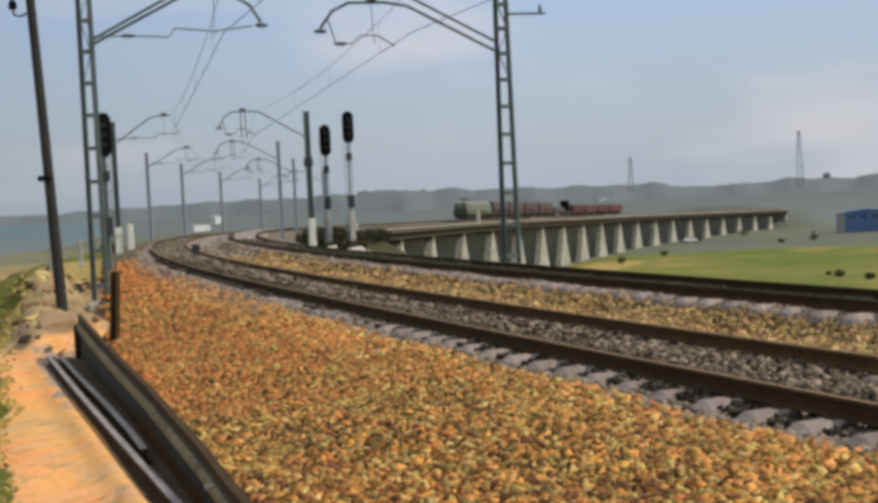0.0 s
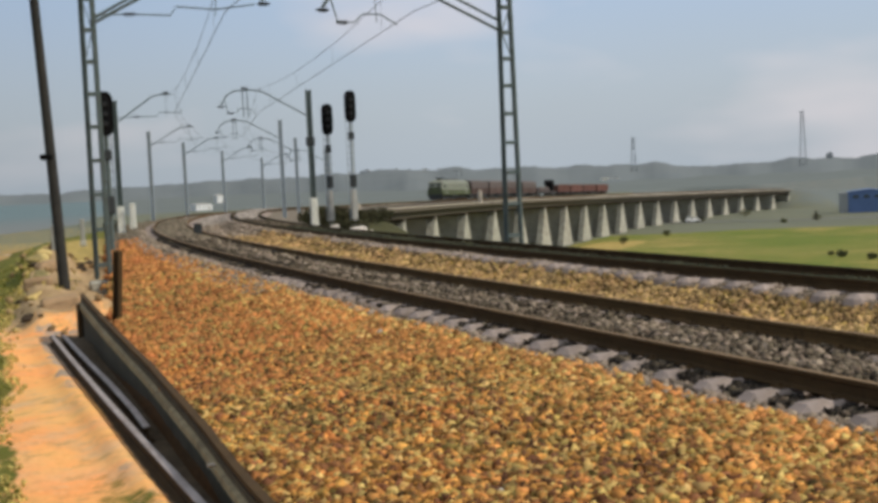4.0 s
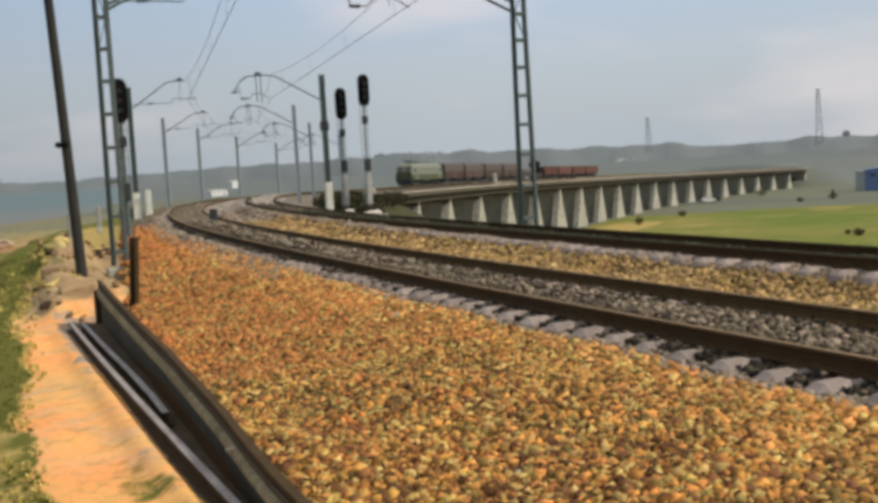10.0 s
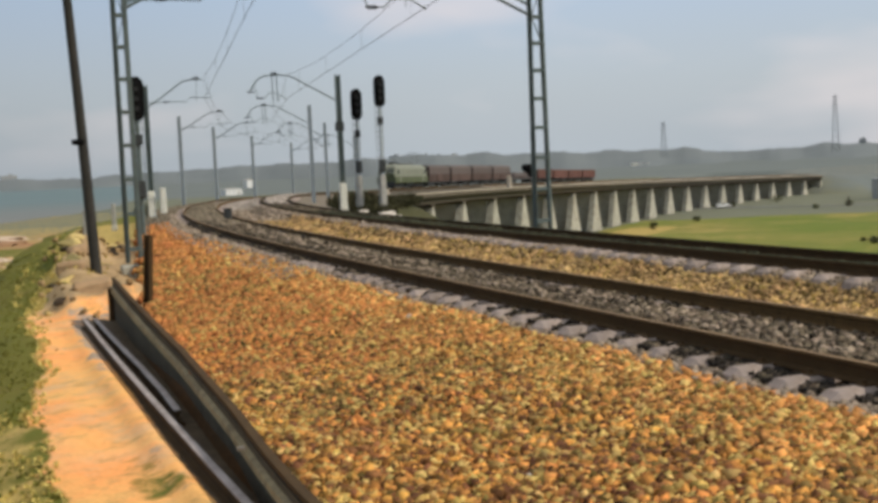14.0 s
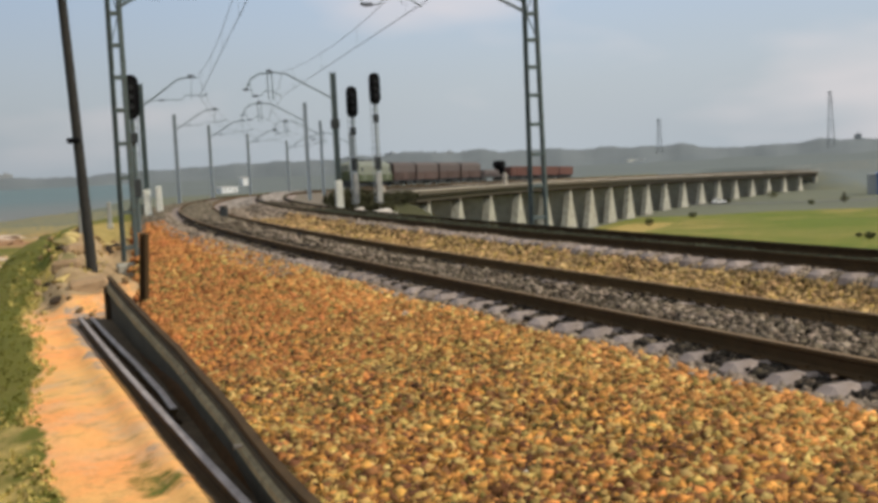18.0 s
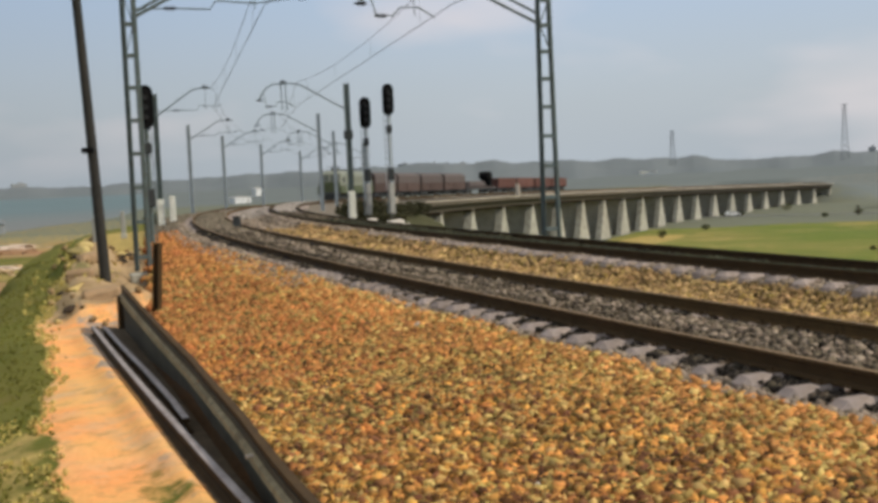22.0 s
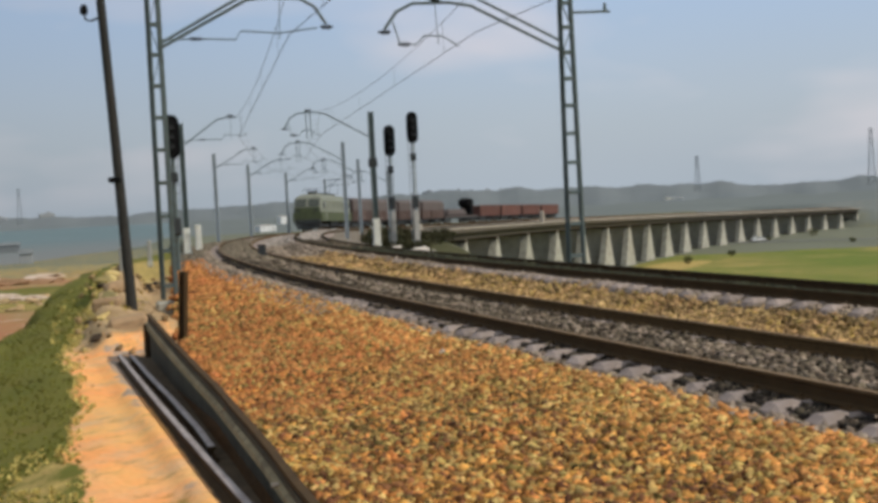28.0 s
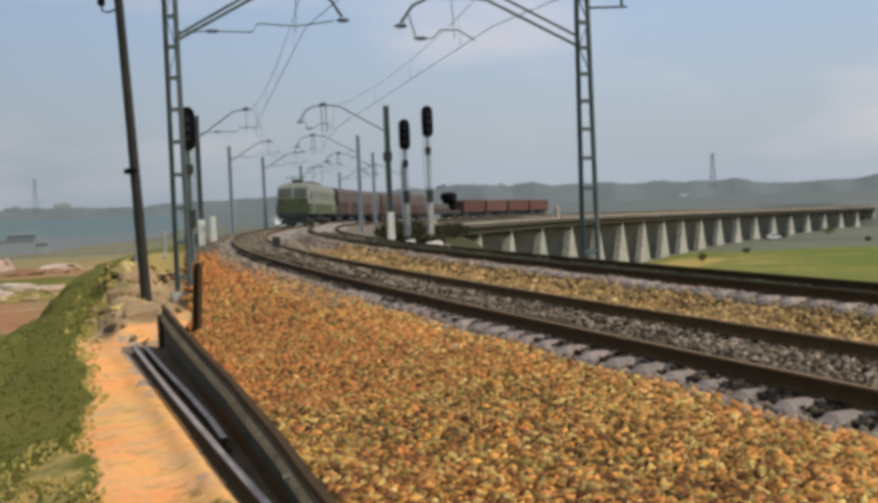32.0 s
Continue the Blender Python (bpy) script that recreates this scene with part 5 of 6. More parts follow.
def build_ruin():
    """Stump of a small plastered hut on the low ground."""
    az, r = -23.25, 152.0
    plaster = material("flaking_pink_plaster", (0.66, 0.47, 0.40), (0.58, 0.44, 0.37), 0.5, 0.95, c3=(0.40, 0.26, 0.19), fine=2.5)
    th = tagged(empty("ruined_hut", pose(*at_ground(r * math.sin(radians(az)), r * math.cos(radians(az))), 0, 0, -az + 14)), "ruined hut with broken pinkish plastered walls on waste ground", "ruin")
    for name, at, L, turn, tops in (("front_wall", (0, 0, 0), 3.6, 0, (1.5, 2.2, 2.3, 1.9, 1.2, 0.9)), ("side_wall", (1.65, 1.7, 0), 3.2, 90, (0.9, 1.1, 1.7, 1.4, 2.0)), ("back_wall", (0, 3.4, 0), 3.6, 0, (1.1, 0.8, 1.5, 1.3, 0.7))):
        bm = bmesh.new()
        q = pose(*at, 0, 0, turn)
        for j, h in enumerate(tops):
            w = L / len(tops)
            add_box(bm, (w, 0.32, h + 0.4), tuple(q @ Vector((-L / 2 + w * (j + 0.5), 0, h / 2 - 0.2))), rot=Euler((0, 0, radians(turn))).to_matrix() if turn else None)
        part(name, bm, plaster, th)
    for i in range(5):
        rng = random.Random(i)
        ob = part("fallen_block", rock_mesh(400 + i, rng.uniform(0.25, 0.5)), plaster, th)
        ob.matrix_basis = pose(rng.uniform(-2.5, 2.5), -0.6 - rng.random(), 0.1, 0, 0, rng.uniform(0, 180))


def build_shore_sheds():
    for x, y, w, h, label in ((-163, 366, 7.0, 3.4, "low dark waterside shed on a spit of land"), (-152, 372, 9.0, 2.4, "long grey waterside shed on a spit of land"), (-96.5, 247, 2.6, 2.2, "pale grey hut beside the water")):
        th = tagged(empty("waterside_shed", pose(*at_ground(x, y), 0, 0, 20)), label, "shed", group="waterside sheds")
        bm = bmesh.new()
        add_box(bm, (w, 4.0, h + 0.5), (0, 0, h / 2 - 0.25), bevel=0.05)
        part("wall", bm, M_TOWN if y < 300 else M_SHED, th)
        bm = bmesh.new()
        prism(bm, [(-2.3, h), (2.3, h), (0.0, h + 0.9)], -w / 2 - 0.2, w / 2 + 0.2)
        bmesh.ops.rotate(bm, verts=bm.verts, cent=(0, 0, 0), matrix=Euler((0, 0, radians(90))).to_matrix())
        part("roof", bm, M_SHED, th)


def build_box():
    th = tagged(empty("trackside_box", on_line(47.0, 1.45, -0.28)), "small dark equipment box beside the inner rail", "equipment box")
    bm = bmesh.new()
    add_box(bm, (0.30, 0.4, 0.6), (0, 0, 0.3), bevel=0.03)
    part("case", bm, M_DARK, th)
    bm = bmesh.new()
    add_box(bm, (0.34, 0.44, 0.04), (0, 0, 0.62), bevel=0.01)
    part("lid", bm, M_BLACK, th)


build_box()


def leaf_clump(rng, count, spread, leaf):
    """Many small two-sided leaves in an uneven cloud."""
    V, F = [], []
    for i in range(count):
        while True:
            p = Vector((rng.uniform(-1, 1), rng.uniform(-1, 1), rng.uniform(-1, 1)))
            if p.length < 1 and noise.noise(p * 2.3 + Vector((count * 0.1, 0, 0))) > -0.22:
                break
        p = Vector((p.x * spread[0], p.y * spread[1], p.z * spread[2] + spread[2]))
        q = Euler((rng.uniform(0, 6), rng.uniform(0, 6), rng.uniform(0, 6))).to_matrix()
        k = leaf * rng.uniform(0.6, 1.4)
        b = len(V)
        for c in ((-0.5, 0, 0), (0, -0.25, 0.05), (0.5, 0, 0), (0, 0.25, 0.05)):
            V.append(tuple(p + q @ (Vector(c) * k)))
        F.append((b, b + 1, b + 2, b + 3))
    return V, F


M_LEAF = material("scrub_leaf", (0.04, 0.042, 0.02), (0.062, 0.055, 0.028), 0.8, 0.85, island=0.45, fine=5)


def build_shrub(p, spread, count, leaf, seed, label, mat=None):
    rng = random.Random(seed)
    th = tagged(empty("shrub", pose(*p)), label, "shrub", group="shrubs by the line")
    V, F = leaf_clump(rng, count, spread, leaf)
    me = bpy.data.meshes.new("crown")
    me.from_pydata(V, [], F)
    me.materials.append(mat or M_LEAF)
    part_data("crown", me, th)
    bm = bmesh.new()
    for k in range(5):
        a = rng.uniform(0, 6.28)
        add_tube(bm, [(0, 0, -0.2), (0.3 * math.cos(a) * spread[0], 0.3 * math.sin(a) * spread[1], spread[2]), (0.6 * math.cos(a) * spread[0], 0.6 * math.sin(a) * spread[1], 1.6 * spread[2])], [0.03, 0.02, 0.008], 5)
    part("stems", bm, M_WOOD, th)


def at_ground(x, y, dz=0.0):
    return (x, y, float(ground_z(np.array([float(x)]), np.array([float(y)]))[0]) + dz)


def place(s, n):
    p = line(s, n)
    return at_ground(p[0], p[1])


build_shrub(place(62, 8.8), (1.1, 1.0, 0.55), 700, 0.2, 3, "dark green scrub bush beside the far track")
build_shrub(place(67, 9.2), (0.9, 1.0, 0.4), 500, 0.2, 4, "dark green scrub bush beside the far track")
build_shrub(place(52.7, 8.25), (0.55, 0.35, 0.34), 700, 0.11, 14, "dark olive scrub in front of the signal posts")
build_shrub(place(52.2, 9.1), (0.75, 0.4, 0.33), 800, 0.11, 16, "dark olive scrub in front of the signal posts")
build_shrub(place(56.5, 8.9), (0.5, 0.5, 0.35), 300, 0.16, 6, "low green weeds at the foot of a mast")
build_shrub(place(66, -2.4), (0.6, 0.6, 0.55), 400, 0.16, 7, "low green bush beside the white posts")


build_shrub(place(58, 9.6), (0.9, 1.2, 0.35), 600, 0.2, 8, "dark green scrub on the bank shoulder")
build_shrub(place(71, 9.6), (1.3, 1.3, 0.55), 800, 0.2, 10, "dark green scrub on the bank shoulder")
build_shrub(place(62, -1.9), (0.5, 0.6, 0.5), 400, 0.15, 12, "green weeds among the white posts")


for i, (s, n, k) in enumerate(((98, 10.9, 1.2), (110, 11.6, 1.5), (121, 11.4, 1.3), (131, 12.6, 1.9), (140, 12.0, 1.6), (147, 13.5, 1.8))):
    build_shrub(place(s, n), (k * 1.3, k * 1.3, k * 0.45), 700, 0.3, 80 + i, "dark olive scrub on the embankment beside the viaduct")


M_POST = material("grey_post_concrete", (0.34, 0.34, 0.31), (0.28, 0.28, 0.26), 2.0, 0.9)


def build_heaps():
    """Low heaps of pale and reddish spoil on the broken ground before the water."""
    pale = material("pale_spoil", (0.60, 0.50, 0.42), (0.50, 0.38, 0.28), 0.6, 0.95, c3=(0.36, 0.26, 0.18), fine=3)
    red = material("red_spoil", (0.32, 0.18, 0.10), (0.27, 0.18, 0.10), 0.4, 0.95, c3=(0.2, 0.11, 0.07), fine=3)
    rng = random.Random(44)
    for az, r, k, mt in ((-22.6, 112, 1.0, 0), (-21.8, 146, 2.0, 1), (-20.8, 177, 1.3, 0), (-20.4, 181, 1.5, 0), (-21.3, 106, 0.8, 0), (-20.4, 150, 1.4, 1), (-22.7, 158, 2.0, 1), (-23.6, 98, 1.0, 0)):
        x, y = r * math.sin(radians(az)), r * math.cos(radians(az))
        bm = bmesh.new()
        bmesh.ops.create_icosphere(bm, subdivisions=3, radius=k)
        for v in bm.verts:
            v.co *= 1 + 0.5 * noise.noise(v.co * 1.6 / k + Vector((r, 0, 0))) + 0.3 * noise.noise(v.co * 5 / k)
            v.co = Vector((v.co.x * 1.8, v.co.y, v.co.z * (0.42 if mt == 0 else 0.36)))
        ob = part("rubble_mound", bm, (pale, red)[mt])
        ob.matrix_basis = pose(*at_ground(x, y), 0, 0, -az + rng.uniform(-20, 20))
        tagged(ob, ("low heap of pale rubble on broken ground", "low heap of reddish earth on broken ground")[mt], "spoil heap", group="spoil heaps")


build_heaps()


def build_tufts(name, mat, label, spots, height, seed, blades=7):
    """Clumps of narrow bent blades standing on the ground, one mesh."""
    rng = np.random.default_rng(seed)
    n = len(spots)
    X, Y = spots[:, 0], spots[:, 1]
    Z = ground_z(X, Y)
    V, F = [], []
    for i in range(n):
        hh = height * rng.uniform(0.5, 1.3)
        for j in range(blades):
            a, lean = rng.uniform(0, 6.28), rng.uniform(0.15, 0.8)
            w = 0.012 + 0.02 * hh
            bx, by = X[i] + rng.normal(0, 0.25 * height), Y[i] + rng.normal(0, 0.25 * height)
            dx, dy = math.cos(a), math.sin(a)
            h = hh * rng.uniform(0.6, 1.1)
            b = len(V)
            V += [(bx - dy * w, by + dx * w, Z[i] - 0.03), (bx + dy * w, by - dx * w, Z[i] - 0.03), (bx + dx * lean * h * 0.35 + dy * w * 0.6, by + dy * lean * h * 0.35 - dx * w * 0.6, Z[i] + h * 0.6), (bx + dx * lean * h * 0.35 - dy * w * 0.6, by + dy * lean * h * 0.35 + dx * w * 0.6, Z[i] + h * 0.6), (bx + dx * lean * h, by + dy * lean * h, Z[i] + h)]
            F += [(b, b + 1, b + 2, b + 3), (b + 3, b + 2, b + 4)]
    me = bpy.data.meshes.new(name)
    me.from_pydata(V, [], F)
    me.materials.append(mat)
    tagged(new(name, me), label, "grass", kind="stuff")


def strewn(seed, count, s_rng, n_rng, keep=None):
    rng = np.random.default_rng(seed)
    s = s_rng[0] * (s_rng[1] / s_rng[0]) ** rng.random(count)
    n = rng.uniform(*n_rng, count)
    if keep is not None:
        k = keep(s, n)
        s, n = s[k], n[k]
    h = np.interp(s, _s, _h)
    L = line(s)
    return np.stack([L[:, 0] + n * np.cos(h), L[:, 1] - n * np.sin(h)], -1)


M_BLADE = material("green_grass_blade", (0.165, 0.17, 0.033), (0.22, 0.195, 0.048), 0.4, 0.9, island=0.3, fine=3)
M_STRAW = material("dry_grass_blade", (0.62, 0.50, 0.16), (0.46, 0.37, 0.12), 0.5, 0.9, island=0.4, fine=3)
build_tufts("grass_tufts", M_BLADE, "olive green grass tufts on the bank below the path", strewn(61, 5600, (8.0, 45.0), (-9.4, -5.0), lambda s, n: (n < grass_edge(s)) & ((s > 12.2 + 0.8 * np.sin(n * 3)) | (np.sin(s * 3 + n * 5) > 0.75))), 0.04, 61)
build_tufts("dry_grass", M_STRAW, "straw-coloured dry grass along the edge of the path", strewn(62, 2600, (12.0, 42.0), (-6.5, -4.6), lambda s, n: np.abs(n - grass_edge(s) - 0.1) < 0.09 + 0.08 * (s > 19)), 0.06, 62)
build_tufts("dry_grass", M_STRAW, "patchy dry grass where the bank meets the path", strewn(65, 1500, (7.0, 13.4), (-8.2, -5.75), lambda s, n: np.sin(s * 4.1 + n * 2) + np.sin(n * 6 - s * 1.3) > -0.3), 0.045, 65)
build_tufts("grass_tufts", M_BLADE, "olive grass tufts where the bank meets the path", strewn(66, 1300, (7.0, 13.4), (-8.2, -5.8), lambda s, n: np.sin(s * 3.1 + n * 4) + np.sin(n * 5 + s * 1.9) > 0.0), 0.04, 66)
build_tufts("dry_grass", M_STRAW, "straw-coloured dry grass among rubble by the telegraph pole", strewn(63, 130, (24.0, 50.0), (-6.0, -3.6)), 0.11, 63)
build_tufts("weeds", M_BLADE, "sparse low olive weeds on the sandy path", strewn(64, 16, (7.0, 26.0), (-6.0, -4.9), lambda s, n: np.sin(s * 2.1) + np.sin(n * 5 + s) > 0.5), 0.06, 64)


def build_white_posts():
    for s, n, h, w in ((64.5, -1.15, 1.55, 0.34), (50.0, -3.1, 1.1, 0.2), (40.0, -4.1, 1.1, 0.16)):
        th = tagged(empty("concrete_post", on_line(s, n, -0.35)), "short white-painted concrete post beside the near track", "post", group="white posts")
        bm = bmesh.new()
        add_box(bm, (w, w, h), (0, 0, h / 2), bevel=0.03, taper=(0.85, 0.85))
        part("post_shaft", bm, M_WHITE if s > 60 else M_POST, th)
        bm = bmesh.new()
        add_box(bm, (w * 1.3, w * 1.3, 0.25), (0, 0, 0.05), bevel=0.03)
        part("post_base", bm, M_CONC, th)


build_white_posts()


def build_slabs():
    for i, (s, n, size) in enumerate(((51.0, 7.9, (0.55, 0.4, 0.26)), (50.8, 8.95, (0.95, 0.5, 0.28)), (51.2, 9.65, (0.4, 0.4, 0.2)))):
        bm = bmesh.new()
        add_box(bm, size, bevel=0.06, taper=(0.8, 0.75))
        for v in bm.verts:
            v.co += 0.05 * noise.noise_vector(v.co * 5 + Vector((i * 4.0, 0, 0)))
        ob = part("pale_slab", bm, M_SLAB)
        p = line(s, n)
        ob.matrix_basis = pose(p[0], p[1], float(bed_z(n)) + size[2] * 0.36, 3, -4, -head_at(s) + 8 * i)
        tagged(ob, "pale broken concrete slab beside the far track", "slab", group="concrete slabs")


M_SLAB = material("bleached_concrete", (0.66, 0.60, 0.53), (0.56, 0.50, 0.44), 2.0, 0.9, c3=(0.42, 0.36, 0.30), fine=9, bump=0.3)
build_slabs()


# ---- across the valley ----
M_THICKET = material("winter_scrub", (0.21, 0.185, 0.14), (0.165, 0.16, 0.115), 0.05, 0.95, island=0.35, fine=1.0)
M_CAR = material("white_car_paint", (0.75, 0.75, 0.73), (0.72, 0.72, 0.7), 1.0, 0.35)
M_ROAD = material("road_asphalt", (0.20, 0.20, 0.195), (0.17, 0.17, 0.17), 0.2, 0.95)
# blue lightened to take the distance haze into the paint colour
M_BLUE = material("blue_sheet_metal", (0.12, 0.19, 0.38), (0.10, 0.165, 0.33), 0.2, 0.5)


# facade grey lightened so that the colour itself carries the haze
M_TOWN = material("hazy_facade", (0.34, 0.35, 0.345), (0.29, 0.30, 0.30), 0.05, 1.0, c3=(0.25, 0.26, 0.265), fine=0.3)


def polar(az, r, dz=0.0):
    return at_ground(r * math.sin(radians(az)), r * math.cos(radians(az)), dz)


def build_car(m, label, name="parked_car", L=4.2, H=1.4):
    th = tagged(empty(name, m), label, "car")
    bm = bmesh.new()
    prof = [(-L / 2, 0.35), (-L / 2, 0.85), (-L * 0.28, 0.95), (-L * 0.12, H), (L * 0.3, H), (L * 0.46, 0.95), (L / 2, 0.85), (L / 2, 0.35)]
    a = [bm.verts.new((-0.82, y, z)) for y, z in prof]
    b = [bm.verts.new((0.82, y, z)) for y, z in prof]
    bm.faces.new(a)
    bm.faces.new(b)
    for i in range(len(prof)):
        j = (i + 1) % len(prof)
        bm.faces.new((a[i], a[j], b[j], b[i]))
    bmesh.ops.recalc_face_normals(bm, faces=bm.faces)
    part("body", bm, M_CAR, th)
    for x in (-0.83, 0.83):
        bm = bmesh.new()
        add_box(bm, (0.03, L * 0.42, 0.34), (x, L * 0.08, H - 0.25), bevel=0.05)
        part("side_window", bm, M_GLASS, th)
        for y in (-L * 0.31, L * 0.31):
            bm = bmesh.new()
            add_tube(bm, [(x - 0.09, y, 0.3), (x + 0.06, y, 0.3)], 0.3, 12)
            part("wheel", bm, M_BLACK, th)


def build_valley():
    # road across the valley floor
    az = np.arange(6.0, 27.0, 0.5)
    V = np.concatenate([[(*polar(a, r)[:2], polar(a, r)[2] + 0.12) for a in az] for r in (381.0, 385.0, 389.0)])
    tagged(new("road", grid_mesh("road", V, 3, len(az), M_ROAD)), "grey valley road passing under the viaduct", "road", kind="structure")
    x, y, z = polar(14.13, 385)
    build_car(pose(x, y, z + 0.14, 0, 0, 106), "white car on the valley road", "parked_car", 5.0, 1.6)
    # white buildings on the flat land beyond the curve
    for az, r, w, d, h, rise, label in ((-10.05, 524, 8.2, 5.0, 2.7, 0.5, "long low white building on the flat land beyond the line"), (-9.19, 833, 5.6, 5.0, 5.2, 1.0, "tall narrow white house on the flat land beyond the line")):
        x, y, z = polar(az, r)
        th = tagged(empty("white_house", pose(x, y, z, 0, 0, 40)), label, "house", group="white buildings")
        bm = bmesh.new()
        add_box(bm, (w, d, h + 0.4), (0, 0, h / 2 - 0.2), bevel=0.04)
        part("wall", bm, M_CAR, th)
        bm = bmesh.new()
        prism(bm, [(-w / 2 - 0.2, h), (0, h + rise), (w / 2 + 0.2, h)], -d / 2 - 0.2, d / 2 + 0.2)
        part("roof", bm, M_FOOT, th)
        bm = bmesh.new()
        add_box(bm, (0.9, 0.06, 1.9), (w * 0.3, -d / 2 - 0.02, 0.95))
        part("door", bm, M_FOOT, th)
        for k in (-0.3, 0.0):
            bm = bmesh.new()
            add_box(bm, (0.7, 0.06, 0.8), (w * k, -d / 2 - 0.02, h * 0.6))
            part("window", bm, M_TOWN, th)
    # blue shed with a pale end wall
    x, y, z = polar(21.95, 432)
    th = tagged(empty("blue_shed", pose(x, y, z, 0, 0, -18)), "blue sheet-metal shed with a pale end bay", "shed")
    bm = bmesh.new()
    add_box(bm, (14, 9, 7.4), (2.1, 0, 3.7), bevel=0.05)
    part("shed_wall", bm, M_BLUE, th)
    bm = bmesh.new()
    prism(bm, [(-5.2, 7.4), (2.1, 8.3), (9.4, 7.4)], -4.8, 4.8)
    part("roof", bm, M_BLUE, th)
    bm = bmesh.new()
    add_box(bm, (2.6, 9.1, 7.2), (-6.3, 0, 3.6), bevel=0.05)
    part("end_bay", bm, M_TOWN, th, "pale end bay")
    for k in range(3):
        bm = bmesh.new()
        add_box(bm, (2.0, 0.1, 1.0), (-2.4 + k * 3.6, -4.52, 5.6))
        part("window", bm, M_GLASS, th)
    # field posts and bushes
    for az, r, h in ((19.88, 376, 3.0),):
        x, y, z = polar(az, r)
        th = tagged(empty("field_pole", pose(x, y, z)), "dark wooden pole standing in the green field", "pole", group="field poles")
        bm = bmesh.new()
        add_tube(bm, [(0, 0, -0.3), (0, 0, h)], [0.32, 0.22], 8)
        part("pole_shaft", bm, M_WOOD, th)
        bm = bmesh.new()
        add_bar(bm, (-0.7, 0, h - 0.5), (0.7, 0, h - 0.5), 0.14)
        part("crossarm", bm, M_WOOD, th)
    for az, r, sc, sd in ((21.0, 211, 0.8, 21), (20.5, 216, 0.4, 24), (22.35, 206, 0.7, 22), (10.76, 276, 1.3, 23), (12.86, 312, 0.9, 29), (18.4, 362, 0.8, 30), (16.63, 424, 1.7, 25), (19.9, 379, 1.2, 26), (13.8, 389, 0.8, 27), (14.55, 389, 0.9, 28)):
        build_shrub(polar(az, r), (sc * (0.8 if sc == 1.3 else 1.3), sc, sc * 0.8), 260, 0.4, sd, "olive-brown bush on the valley floor", M_BUSH)
    # white houses below the hills
    for az, r, w, h in ((9.95, 1150, 7.0, 4.0), (10.4, 1165, 8.0, 3.4)):
        x, y, z = polar(az, r)
        z = EYE[2] - math.tan(radians(0.41)) * r
        th = tagged(empty("farm_building", pose(x, y, z, 0, 0, -az + 20)), "small pale-walled farm building far across the fields", "building", group="far buildings")
        bm = bmesh.new()
        add_box(bm, (w, w * 0.7, h + 1), (0, 0, h / 2 - 0.5), bevel=0.05)
        part("wall", bm, M_WHITE, th)
        bm = bmesh.new()
        prism(bm, [(-w * 0.53, h), (0, h + w * 0.14), (w * 0.53, h)], -w * 0.38, w * 0.38)
        part("roof", bm, M_TOWN, th)
        for k in (-0.25, 0.25):
            bm = bmesh.new()
            add_box(bm, (w * 0.14, 0.1, h * 0.35), (w * k, -w * 0.35 - 0.02, h * 0.5))
            part("window", bm, M_GLASS, th)


build_valley()


def build_pylon(az, r, el0, el1, w, label):
    """Lattice tower with three crossarms, by its bearing and the height it reaches."""
    z0, z1 = EYE[2] + math.tan(radians(el0)) * r - 6, EYE[2] + math.tan(radians(el1)) * r
    th = tagged(empty("transmission_tower", pose(r * math.sin(radians(az)), r * math.cos(radians(az)), z0, 0, 0, -az)), label, "pylon", group="far towers")
    H = z1 - z0
    half = lambda z: w * (1 - 0.75 * z / H)
    # the towers take the hill colour, haze included
    for sx in (-1, 1):
        for sy in (-1, 1):
            bm = bmesh.new()
            add_bar(bm, (sx * half(0), sy * half(0), 0), (sx * half(H), sy * half(H), H), 0.55)
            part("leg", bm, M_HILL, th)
    n = 9
    for k in range(n):
        z, y = H * k / n, H * (k + 1) / n
        for sy in (-1, 1):
            for sx in (-1, 1):
                bm = bmesh.new()
                add_bar(bm, (-sx * half(z), sy * half(z), z), (sx * half(y), sy * half(y), y), 0.38)
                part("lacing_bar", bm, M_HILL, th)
    for k in (0.8, 0.9, 0.98):
        bm = bmesh.new()
        add_bar(bm, (-w * 0.9, 0, H * k), (w * 0.9, 0, H * k), 0.4)
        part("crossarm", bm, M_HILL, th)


build_pylon(11.38, 1500, 0.24, 1.71, 4.0, "hazy lattice transmission tower on the ridge")
build_pylon(19.36, 1500, 0.07, 2.54, 4.6, "tall hazy lattice transmission tower on the ridge")
build_pylon(-21.5, 2300, 0.2, 1.75, 5.0, "hazy lattice tower beyond the water")


